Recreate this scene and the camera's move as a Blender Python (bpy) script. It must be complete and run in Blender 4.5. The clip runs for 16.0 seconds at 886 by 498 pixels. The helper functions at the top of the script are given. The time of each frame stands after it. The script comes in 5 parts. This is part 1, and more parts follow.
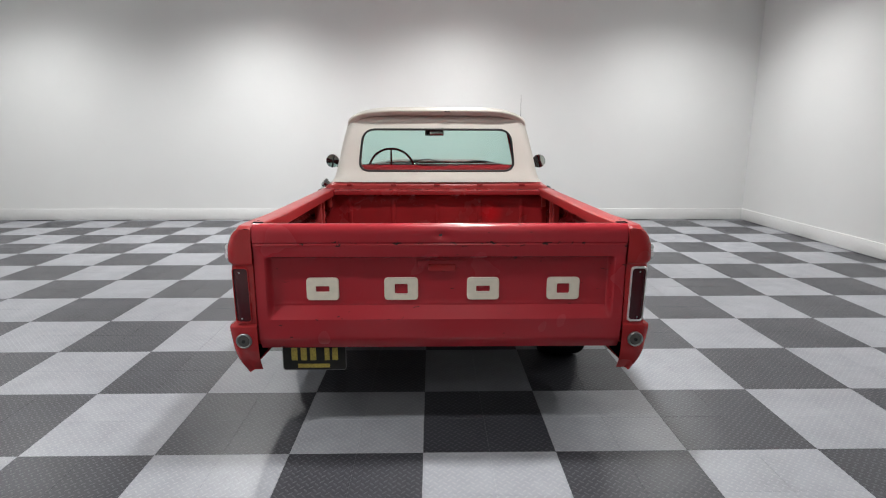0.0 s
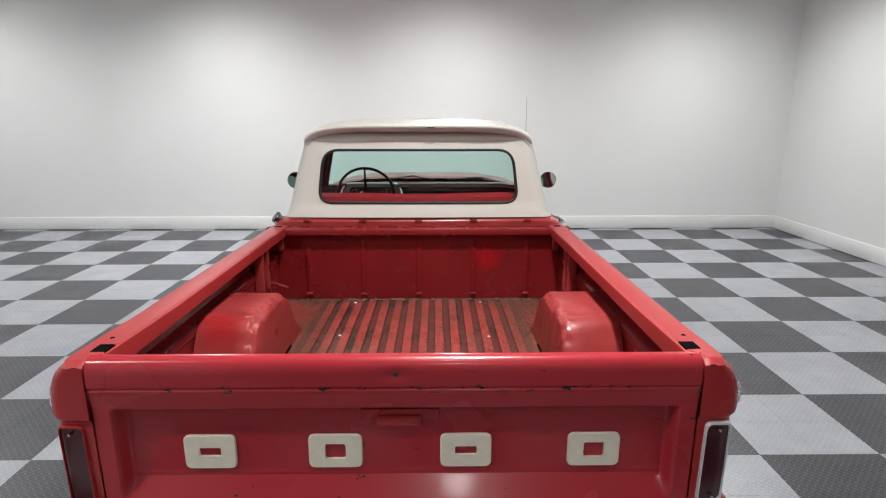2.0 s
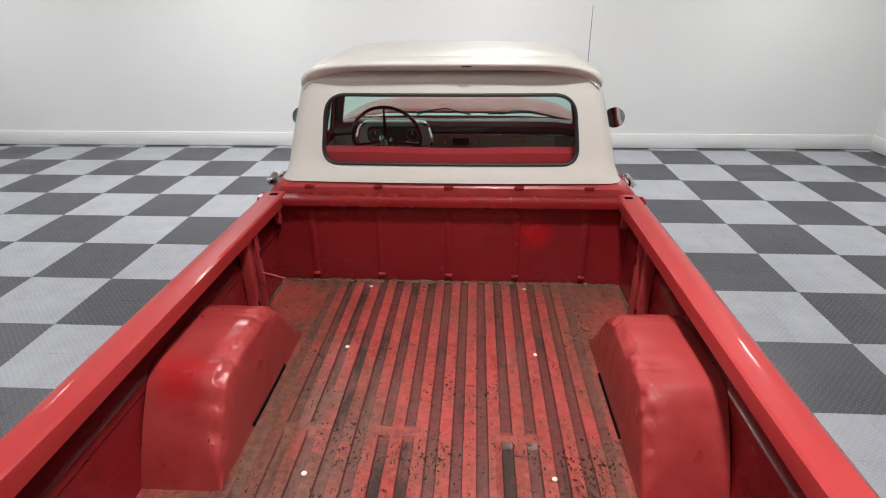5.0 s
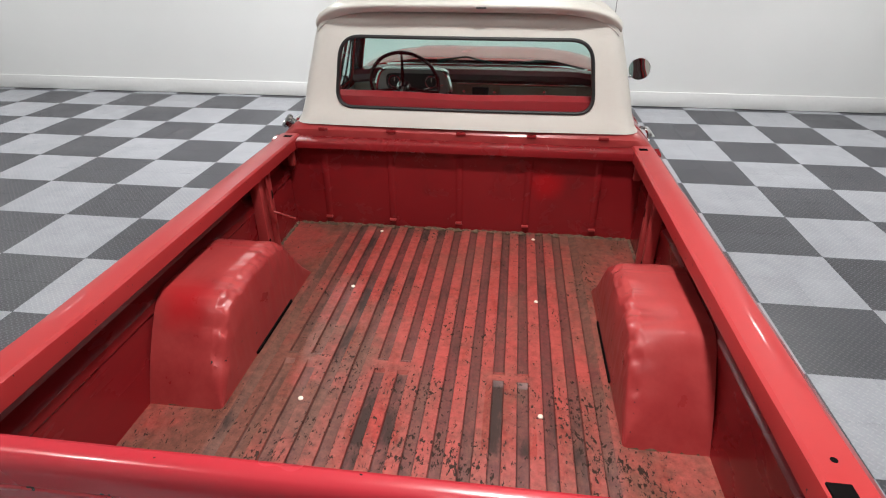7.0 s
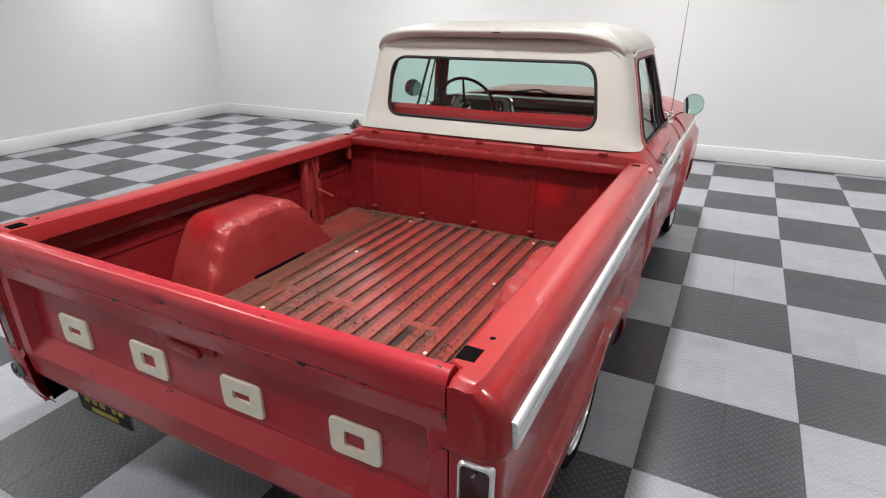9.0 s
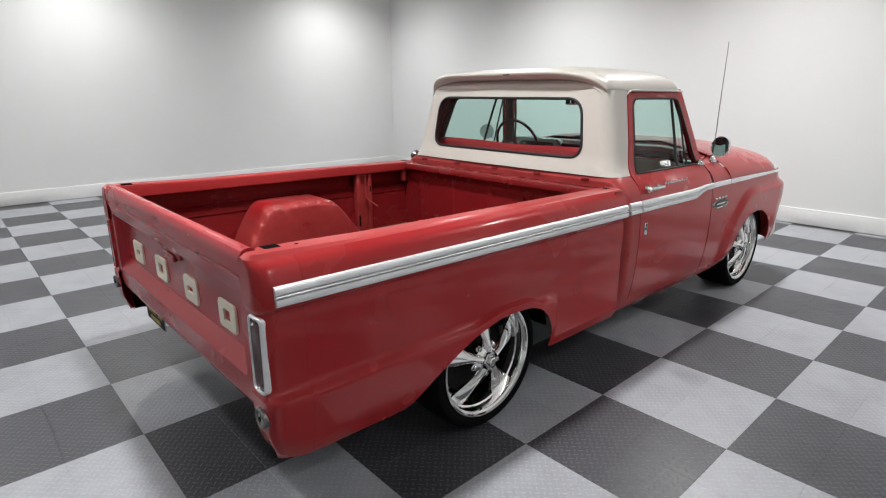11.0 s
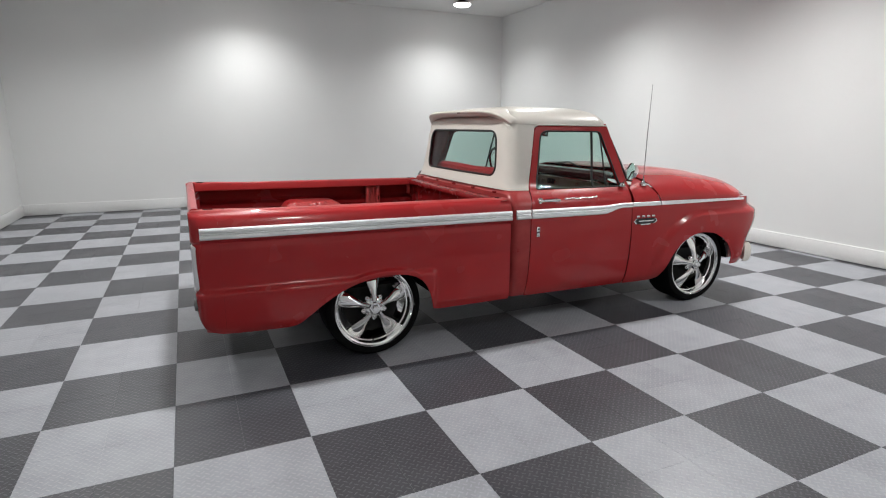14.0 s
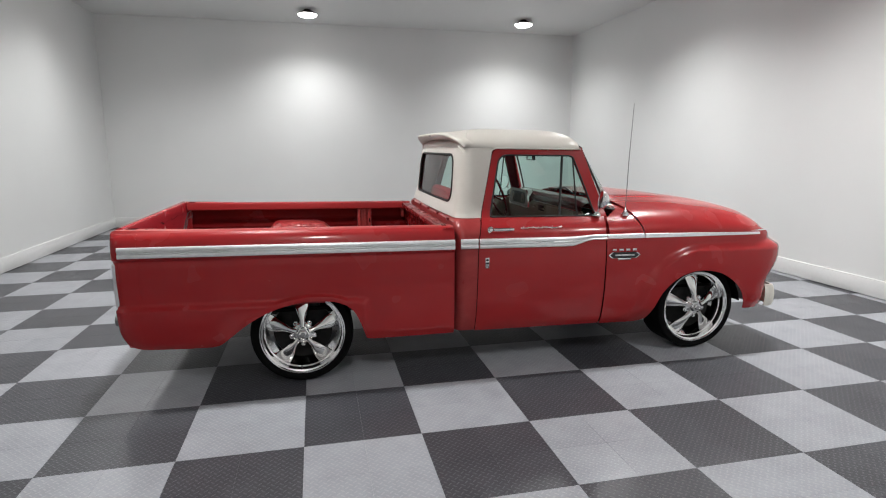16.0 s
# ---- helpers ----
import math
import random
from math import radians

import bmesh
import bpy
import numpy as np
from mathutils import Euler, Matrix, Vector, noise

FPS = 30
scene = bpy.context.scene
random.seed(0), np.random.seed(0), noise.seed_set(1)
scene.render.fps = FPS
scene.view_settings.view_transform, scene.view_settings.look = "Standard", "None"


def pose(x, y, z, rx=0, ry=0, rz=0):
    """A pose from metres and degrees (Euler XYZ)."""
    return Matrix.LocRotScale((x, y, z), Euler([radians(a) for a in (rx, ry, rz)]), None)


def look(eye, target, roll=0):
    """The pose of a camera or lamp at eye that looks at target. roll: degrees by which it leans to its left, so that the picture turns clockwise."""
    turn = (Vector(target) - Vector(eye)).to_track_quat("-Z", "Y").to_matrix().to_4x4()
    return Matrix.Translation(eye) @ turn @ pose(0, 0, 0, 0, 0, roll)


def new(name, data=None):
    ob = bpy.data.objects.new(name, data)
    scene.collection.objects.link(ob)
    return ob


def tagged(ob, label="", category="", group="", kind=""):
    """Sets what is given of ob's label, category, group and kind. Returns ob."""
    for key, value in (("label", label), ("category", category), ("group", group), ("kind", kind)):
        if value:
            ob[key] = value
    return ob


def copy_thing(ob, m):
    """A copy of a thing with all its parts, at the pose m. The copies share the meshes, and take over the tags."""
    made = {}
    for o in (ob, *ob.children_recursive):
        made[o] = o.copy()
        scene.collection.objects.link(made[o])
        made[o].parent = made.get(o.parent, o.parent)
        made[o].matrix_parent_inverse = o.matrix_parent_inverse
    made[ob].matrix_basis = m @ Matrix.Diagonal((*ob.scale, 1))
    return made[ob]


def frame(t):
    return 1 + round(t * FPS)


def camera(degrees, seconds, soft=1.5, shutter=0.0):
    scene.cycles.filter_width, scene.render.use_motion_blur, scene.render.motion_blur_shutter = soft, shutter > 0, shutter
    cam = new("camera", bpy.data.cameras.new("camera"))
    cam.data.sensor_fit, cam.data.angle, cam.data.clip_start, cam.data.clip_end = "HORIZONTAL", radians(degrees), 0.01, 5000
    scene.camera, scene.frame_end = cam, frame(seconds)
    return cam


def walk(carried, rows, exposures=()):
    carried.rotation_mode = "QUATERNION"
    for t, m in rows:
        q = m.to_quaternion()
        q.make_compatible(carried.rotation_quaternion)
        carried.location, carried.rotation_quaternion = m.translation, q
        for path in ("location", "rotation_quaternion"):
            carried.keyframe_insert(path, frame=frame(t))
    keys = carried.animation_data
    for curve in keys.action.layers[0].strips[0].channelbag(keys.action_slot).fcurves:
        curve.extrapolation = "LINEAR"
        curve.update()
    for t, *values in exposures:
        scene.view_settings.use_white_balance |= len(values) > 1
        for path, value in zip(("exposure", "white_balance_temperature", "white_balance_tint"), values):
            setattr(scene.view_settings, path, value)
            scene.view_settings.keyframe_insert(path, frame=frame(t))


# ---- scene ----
cam = camera(77.1, 16.0, soft=1.1)
PATH = [
    (0, (0.043, -2.298, 1.442), (0.082, -0.342, 1.026), 0.1),
    (0.5, (0.057, -2.089, 1.448), (0.092, -0.133, 1.036), 0.0),
    (1, (0.08, -1.791, 1.483), (0.115, 0.166, 1.068), 0.0),
    (1.5, (0.152, -1.493, 1.557), (0.188, 0.46, 1.124), 0.1),
    (2, (0.195, -1.241, 1.687), (0.219, 0.7, 1.206), -0.0),
    (2.5, (0.189, -0.983, 1.809), (0.201, 0.934, 1.239), -0.0),
    (3, (0.236, -0.761, 1.884), (0.224, 1.126, 1.22), 0.1),
    (3.5, (0.273, -0.595, 1.933), (0.233, 1.261, 1.189), 0.1),
    (4, (0.228, -0.462, 1.931), (0.156, 1.37, 1.132), 0.0),
    (4.2, (0.211, -0.43, 1.922), (0.125, 1.397, 1.115), -0.2),
    (6.5, (0.221, -0.397, 1.905), (0.066, 1.351, 0.946), -0.2),
    (7, (0.327, -0.446, 1.859), (0.11, 1.286, 0.883), -0.1),
    (7.5, (0.518, -0.532, 1.813), (0.181, 1.185, 0.844), -0.2),
    (8, (0.755, -0.663, 1.798), (0.255, 1.036, 0.868), -0.4),
    (8.5, (1.031, -0.712, 1.752), (0.349, 0.959, 0.89), -0.6),
    (8.7, (1.16, -0.691, 1.726), (0.408, 0.967, 0.897), -0.5),
    (10.8, (2.389, -0.473, 1.481), (1.018, 0.873, 0.927), 0.1),
    (11, (2.546, -0.473, 1.491), (1.121, 0.821, 0.947), -0.2),
    (11.5, (2.858, -0.408, 1.485), (1.336, 0.78, 0.964), -0.1),
    (12, (3.191, -0.275, 1.492), (1.592, 0.812, 0.979), 0.0),
    (12.5, (3.566, -0.225, 1.497), (1.901, 0.769, 1.006), -0.2),
    (13, (3.88, -0.174, 1.501), (2.172, 0.753, 1.03), -0.1),
    (13.5, (4.208, -0.026, 1.501), (2.466, 0.846, 1.047), 0.0),
    (14, (4.342, 0.172, 1.487), (2.566, 0.984, 1.055), 0.0),
    (14.5, (4.393, 0.427, 1.5), (2.577, 1.157, 1.093), -0.0),
    (15, (4.501, 0.765, 1.505), (2.645, 1.402, 1.122), -0.1),
    (15.5, (4.546, 1.05, 1.497), (2.656, 1.59, 1.127), -0.1),
    (16, (4.531, 1.331, 1.505), (2.613, 1.768, 1.144), -0.0),
]
walk(cam, [(t, look(eye, target, roll)) for t, eye, target, roll in PATH], [(0.0, 0.06), (4.0, 0.0), (7.0, 0.12), (8.5, 0.12), (11.0, 0.05), (14.0, -0.08), (16.0, -0.07)])

# ---- light ----
world = bpy.data.worlds.new("world")
world.use_nodes = True
world.node_tree.nodes["Background"].inputs[0].default_value = (0.8, 0.85, 0.9, 1)
world.node_tree.nodes["Background"].inputs[1].default_value = 0.02
scene.world = world
scene.view_settings.exposure = 0.0

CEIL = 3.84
# two west lamps seen, five inferred from scallops and shadows; rest unseen, added fill
LAMPS_AND_FILL = [(-5.93, 1.31, 0.62), (-5.86, 5.24, 0.64), (-2.4, -0.9, 0.5), (-4.6, -1.0, 0.55), (-2.6, 5.15, 1.08), (0.36, -0.9, 0.10), (0.42, 0.8, 0.92), (0.42, 5.15, 1.0), (3.6, 5.15, 0.82), (0.42, -3.7, 0.20), (4.35, 1.4, 0.50), (4.3, -2.5, 0.14)]
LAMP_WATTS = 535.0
for lx, ly, share in LAMPS_AND_FILL:
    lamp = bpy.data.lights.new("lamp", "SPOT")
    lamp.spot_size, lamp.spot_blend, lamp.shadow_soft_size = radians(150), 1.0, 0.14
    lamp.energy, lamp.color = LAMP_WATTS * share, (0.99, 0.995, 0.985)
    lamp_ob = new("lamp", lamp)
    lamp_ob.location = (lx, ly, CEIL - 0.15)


# ---- materials ----
class Nodes:
    """A small builder for node materials."""

    def __init__(self, name):
        self.mat = bpy.data.materials.new(name)
        self.mat.use_nodes = True
        self.tree = self.mat.node_tree
        self.bsdf = self.tree.nodes["Principled BSDF"]

    def node(self, kind, **values):
        n = self.tree.nodes.new(kind)
        for key, value in values.items():
            if key.startswith("in_"):
                self.put(n.inputs[int(key[3:])], value)
        return n

    def put(self, socket, value):
        if isinstance(value, bpy.types.NodeSocket):
            self.tree.links.new(value, socket)
        else:
            socket.default_value = value

    def set(self, **values):
        for key, value in values.items():
            self.put(self.bsdf.inputs[key.replace("_", " ")], value)
        return self

    def math(self, op, a, b=0.0, c=0.0):
        n = self.tree.nodes.new("ShaderNodeMath")
        n.operation = op
        self.put(n.inputs[0], a), self.put(n.inputs[1], b), self.put(n.inputs[2], c)
        return n.outputs[0]

    def place(self):
        return self.tree.nodes.new("ShaderNodeNewGeometry").outputs["Position"]

    def local(self):
        return self.tree.nodes.new("ShaderNodeTexCoord").outputs["Object"]

    def scaled(self, vector, x, y, z):
        n = self.tree.nodes.new("ShaderNodeMapping")
        self.put(n.inputs[0], vector)
        n.inputs[3].default_value = (x, y, z)
        return n.outputs[0]

    def noise(self, vector, scale, detail=4.0, rough=0.55, distort=0.0):
        n = self.tree.nodes.new("ShaderNodeTexNoise")
        self.put(n.inputs["Vector"], vector)
        n.inputs["Scale"].default_value, n.inputs["Detail"].default_value = scale, detail
        n.inputs["Roughness"].default_value, n.inputs["Distortion"].default_value = rough, distort
        return n.outputs[0]

    def ramp(self, value, low, high, a=0.0, b=1.0):
        n = self.tree.nodes.new("ShaderNodeMapRange")
        self.put(n.inputs[0], value)
        n.inputs[1].default_value, n.inputs[2].default_value = low, high
        n.inputs[3].default_value, n.inputs[4].default_value = a, b
        return n.outputs[0]

    def mix(self, factor, a, b):
        n = self.tree.nodes.new("ShaderNodeMix")
        n.data_type = "RGBA"
        self.put(n.inputs[0], factor)
        self.put(n.inputs[6], a if not isinstance(a, tuple) else (*a, 1))
        self.put(n.inputs[7], b if not isinstance(b, tuple) else (*b, 1))
        return n.outputs[2]

    def bump(self, height, strength=0.3, distance=0.002):
        n = self.tree.nodes.new("ShaderNodeBump")
        n.inputs["Strength"].default_value, n.inputs["Distance"].default_value = strength, distance
        self.put(n.inputs["Height"], height)
        self.put(self.bsdf.inputs["Normal"], n.outputs[0])
        return self

    def split(self, vector):
        n = self.tree.nodes.new("ShaderNodeSeparateXYZ")
        self.put(n.inputs[0], vector)
        return n.outputs


def plain(name, colour, rough=0.5, metal=0.0, grain=0.0, scale=60.0, coat=0.0):
    n = Nodes(name)
    base = (*colour, 1)
    if grain:
        f = n.noise(n.local(), scale, 5)
        base = n.mix(n.ramp(f, 0.3, 0.7), tuple(c * (1 - grain) for c in colour), tuple(min(1, c * (1 + grain)) for c in colour))
        n.bump(f, 0.12, 0.001)
    n.set(Base_Color=base, Roughness=rough, Metallic=metal, Coat_Weight=coat)
    return n.mat


def wall_paint():
    n = Nodes("wall_paint")
    p = n.place()
    big, fine = n.noise(p, 0.7, 3), n.noise(p, 220, 3)
    n.set(Base_Color=n.mix(n.ramp(big, 0.3, 0.7), (0.665, 0.67, 0.665), (0.695, 0.70, 0.695)), Roughness=0.62)
    return n.bump(fine, 0.12, 0.0006).mat


def red_paint(name="red_paint", wear=0.0, rail=False, faded=False, gate=False, spots=()):
    """Aged red enamel; wear adds chips, scuffs and grime, rail chips the inner edge of the bed rail."""
    n = Nodes(name)
    p = n.local()
    fade, patch = n.noise(p, 1.3, 2), n.noise(p, 4.0, 2, 0.5)
    colour = n.mix(n.ramp(fade, 0.3, 0.7), (0.312, 0.0160, 0.0185), (0.342, 0.0215, 0.0235))
    colour = n.mix(n.ramp(patch, 0.50, 0.75, 0, 0.2), colour, (0.40, 0.036, 0.031))
    if gate:
        colour = n.mix(n.ramp(fade, 0.3, 0.7), (0.335, 0.0195, 0.0280), (0.380, 0.0260, 0.0355))
    rough, chips = n.ramp(patch, 0.3, 0.7, 0.24, 0.28), 0.0
    if faded:
        chalk = n.noise(n.scaled(p, 1.0, 0.6, 1.0), 9, 5, 0.65)
        colour = n.mix(n.ramp(chalk, 0.25, 0.75), (0.26, 0.023, 0.024), (0.37, 0.050, 0.047))
        stain = n.ramp(n.noise(p, 5.5, 4, 0.6, 0.3), 0.52, 0.70, 0, 0.40)
        colour = n.mix(stain, colour, (0.20, 0.014, 0.017))
        rough = n.ramp(chalk, 0.3, 0.7, 0.26, 0.42)
    if rail:
        # coral mixed in unevenly stands in for overhead light on the top rail
        coral_light = n.noise(n.scaled(p, 1.0, 0.5, 1.0), 6, 4, 0.6)
        colour = n.mix(n.ramp(coral_light, 0.35, 0.7, 0.06, 0.18), colour, (0.44, 0.070, 0.066))
        rough = n.ramp(coral_light, 0.3, 0.7, 0.36, 0.46)
    # panels with wear above 0.5 start from a darker base red
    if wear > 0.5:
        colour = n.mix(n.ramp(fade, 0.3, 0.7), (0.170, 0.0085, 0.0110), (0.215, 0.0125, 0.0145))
    if wear:
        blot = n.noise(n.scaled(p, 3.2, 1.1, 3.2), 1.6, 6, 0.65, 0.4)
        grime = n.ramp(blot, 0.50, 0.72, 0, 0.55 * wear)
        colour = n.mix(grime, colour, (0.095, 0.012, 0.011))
        dark = n.noise(n.scaled(p, 1.0, 0.45, 1.0), 42, 3, 0.7)
        chips = n.math("ADD", dark, n.math("MULTIPLY", blot, 0.35))
        if faded:
            # knocked paint along the wheel wells' shoulder
            x, _, _ = n.split(p)
            chips = n.math("ADD", chips, n.ramp(n.math("ABSOLUTE", n.math("SUBTRACT", n.math("ABSOLUTE", x), 0.660)), 0.01, 0.05, 0.10, 0.0))
        chips = n.ramp(chips, 0.95, 0.97)
        rough = n.math("ADD", rough, n.math("MULTIPLY", grime, 0.1))
    for centre, size in spots:
        # blotches of fresher, brighter paint
        away = n.tree.nodes.new("ShaderNodeVectorMath")
        away.operation = "DISTANCE"
        n.put(away.inputs[0], p), n.put(away.inputs[1], centre)
        ragged = n.math("ADD", away.outputs["Value"], n.math("MULTIPLY", n.math("SUBTRACT", n.noise(p, 9, 4), 0.5), size))
        colour = n.mix(n.ramp(ragged, size * 1.2, size * 0.3, 0, 0.7), colour, (0.38, 0.006, 0.010))
    if rail:
        x, _, _ = n.split(p)
        edge = n.ramp(n.math("ABSOLUTE", n.math("SUBTRACT", n.math("ABSOLUTE", x), 0.824)), 0.003, 0.009, 0.13, 0.0)
        chips = n.ramp(n.math("ADD", n.noise(p, 45, 3, 0.6), edge), 0.80, 0.815)
    if gate:
        _, _, z = n.split(p)
        crease = n.ramp(n.math("ABSOLUTE", n.math("SUBTRACT", z, 0.945)), 0.006, 0.02, 0.10, 0.0)
        spread = n.math("ADD", n.noise(n.scaled(p, 0.7, 1.0, 1.8), 26, 3, 0.65), n.math("MULTIPLY", n.math("SUBTRACT", n.noise(p, 3.0, 2), 0.5), 0.2))
        chips = n.ramp(n.math("ADD", spread, crease), 0.695, 0.71)
    if wear or rail or gate:
        colour = n.mix(chips, colour, (0.018, 0.012, 0.011))
    n.set(Base_Color=colour, Roughness=rough, Specular_IOR_Level=0.3 if wear or faded or gate or rail else 0.2, Coat_Weight=0.10 if wear or faded else 0.16 if gate else 0.20 if rail else 0.40, Coat_Roughness=0.10 if gate else 0.07)
    return n.bump(n.math("SUBTRACT", n.math("MULTIPLY", n.noise(p, 6, 1), 0.5), n.math("MULTIPLY", chips, 0.4)), 0.12, 0.006).mat


def floor_paint(ribs, first, pitch):
    """Ribbed bed floor: rubbed pale red ribs with black chips, darker red valleys, dark lines beside the ribs, brown
    grime in patches.
    """
    n = Nodes("bed_floor_paint")
    p = n.local()
    x, y, _ = n.split(p)
    off = n.math("ABSOLUTE", n.math("SUBTRACT", n.math("FRACT", n.math("DIVIDE", n.math("SUBTRACT", x, first - pitch / 2), pitch)), 0.5))
    inside = n.ramp(n.math("ABSOLUTE", x), 0.60, 0.61, 1, 0)
    # two short cross bands where neighbouring valleys are pressed level
    band = n.ramp(n.math("ABSOLUTE", n.math("SUBTRACT", y, 1.05)), 0.026, 0.030, 1, 0)
    spot = [n.ramp(n.math("ABSOLUTE", n.math("SUBTRACT", x, c)), 0.082, 0.086, 1, 0) for c in (-0.126, 0.294, -0.462)]
    inside = n.math("MULTIPLY", inside, n.math("SUBTRACT", 1.0, n.math("MULTIPLY", band, n.math("ADD", spot[2], n.math("ADD", spot[0], spot[1])))))
    behind = n.math("MULTIPLY", n.ramp(n.math("ABSOLUTE", n.math("SUBTRACT", y, 0.86)), 0.14, 0.17, 0.16, 0), n.math("ADD", n.math("MULTIPLY", spot[0], 0.6), spot[1]))
    streak, blot = n.noise(n.scaled(p, 1.0, 0.16, 1.0), 30, 5, 0.65), n.noise(n.scaled(p, 1, 0.7, 1), 2.3, 5, 0.62, 0.5)
    mottle = n.noise(p, 34, 6, 0.78)
    wave = n.math("MULTIPLY", n.math("SUBTRACT", streak, 0.5), 0.05)
    place = n.math("ADD", off, wave)
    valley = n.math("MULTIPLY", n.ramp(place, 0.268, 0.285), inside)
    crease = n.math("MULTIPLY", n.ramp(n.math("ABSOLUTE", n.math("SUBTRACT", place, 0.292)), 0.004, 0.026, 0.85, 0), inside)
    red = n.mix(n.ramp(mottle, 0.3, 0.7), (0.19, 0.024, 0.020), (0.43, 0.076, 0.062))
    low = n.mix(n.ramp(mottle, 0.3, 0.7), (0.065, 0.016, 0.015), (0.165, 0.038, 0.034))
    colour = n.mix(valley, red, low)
    # brown dust lies thickest beside the wheel wells and along the edges
    side = n.math("MULTIPLY", n.ramp(n.math("ABSOLUTE", x), 0.42, 0.60, 0, 0.14), n.ramp(n.math("ABSOLUTE", x), 0.66, 0.74, 1, 0.6))
    ends = n.ramp(n.math("ABSOLUTE", n.math("SUBTRACT", y, 1.2)), 0.85, 1.0, 0, 0.13)
    dust = n.math("ADD", n.math("MULTIPLY", n.noise(p, 7, 6, 0.7), 0.45), n.math("MULTIPLY", blot, 0.55))
    port = n.math("MULTIPLY", n.ramp(n.math("ABSOLUTE", n.math("ADD", x, 0.45)), 0.12, 0.32, 0.13, 0), n.ramp(n.math("ABSOLUTE", n.math("SUBTRACT", y, 0.95)), 0.25, 0.6, 1, 0))
    tan = n.ramp(n.math("ADD", n.math("ADD", dust, port), n.math("ADD", side, ends)), 0.465, 0.66, 0, 0.85)
    colour = n.mix(tan, colour, n.mix(n.ramp(mottle, 0.35, 0.65), (0.070, 0.031, 0.022), (0.165, 0.074, 0.049)))
    # bare dark patches in some valleys, black chips mostly on the rear half of the ribs
    bare = n.ramp(n.math("ADD", n.noise(n.scaled(p, 1, 0.32, 1), 4.6, 6, 0.68), behind), 0.51, 0.63, 0, 0.92)
    colour = n.mix(n.math("MULTIPLY", bare, n.math("ADD", n.math("MULTIPLY", valley, 0.9), 0.1)), colour, (0.040, 0.028, 0.025))
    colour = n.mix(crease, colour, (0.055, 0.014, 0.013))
    chip, worn = n.noise(n.scaled(p, 1.0, 0.5, 1.0), 84, 4, 0.7), n.noise(p, 3.4, 3)
    rear = n.ramp(y, 0.3, 1.9, 0.030, -0.045)
    chips = n.ramp(n.math("ADD", chip, n.math("ADD", rear, n.math("MULTIPLY", n.math("SUBTRACT", worn, 0.5), 0.42))), 0.602, 0.622)
    colour = n.mix(chips, colour, (0.030, 0.018, 0.014))
    n.set(Base_Color=colour, Roughness=n.ramp(blot, 0.3, 0.7, 0.36, 0.58), Specular_IOR_Level=n.ramp(n.math("MAXIMUM", chips, bare), 0, 1, 0.4, 0.06))
    return n.bump(n.math("SUBTRACT", n.math("MULTIPLY", mottle, 0.4), n.math("MULTIPLY", chips, 0.7)), 0.35, 0.003).mat


def cream_paint():
    """Aged cream enamel, faintly uneven in tone and sheen."""
    n = Nodes("cream_paint")
    p = n.local()
    f, g = n.noise(p, 1.6, 2), n.noise(p, 60, 3)
    colour = n.mix(n.ramp(f, 0.25, 0.75), (0.580, 0.550, 0.500), (0.625, 0.597, 0.548))
    colour = n.mix(n.ramp(g, 0.45, 0.75, 0.0, 0.06), colour, (0.45, 0.38, 0.30))
    n.set(Base_Color=colour, Roughness=n.ramp(f, 0.25, 0.75, 0.30, 0.36), Specular_IOR_Level=0.35, Coat_Weight=0.08, Coat_Roughness=0.12)
    return n.bump(n.noise(p, 4, 1), 0.04, 0.004).mat


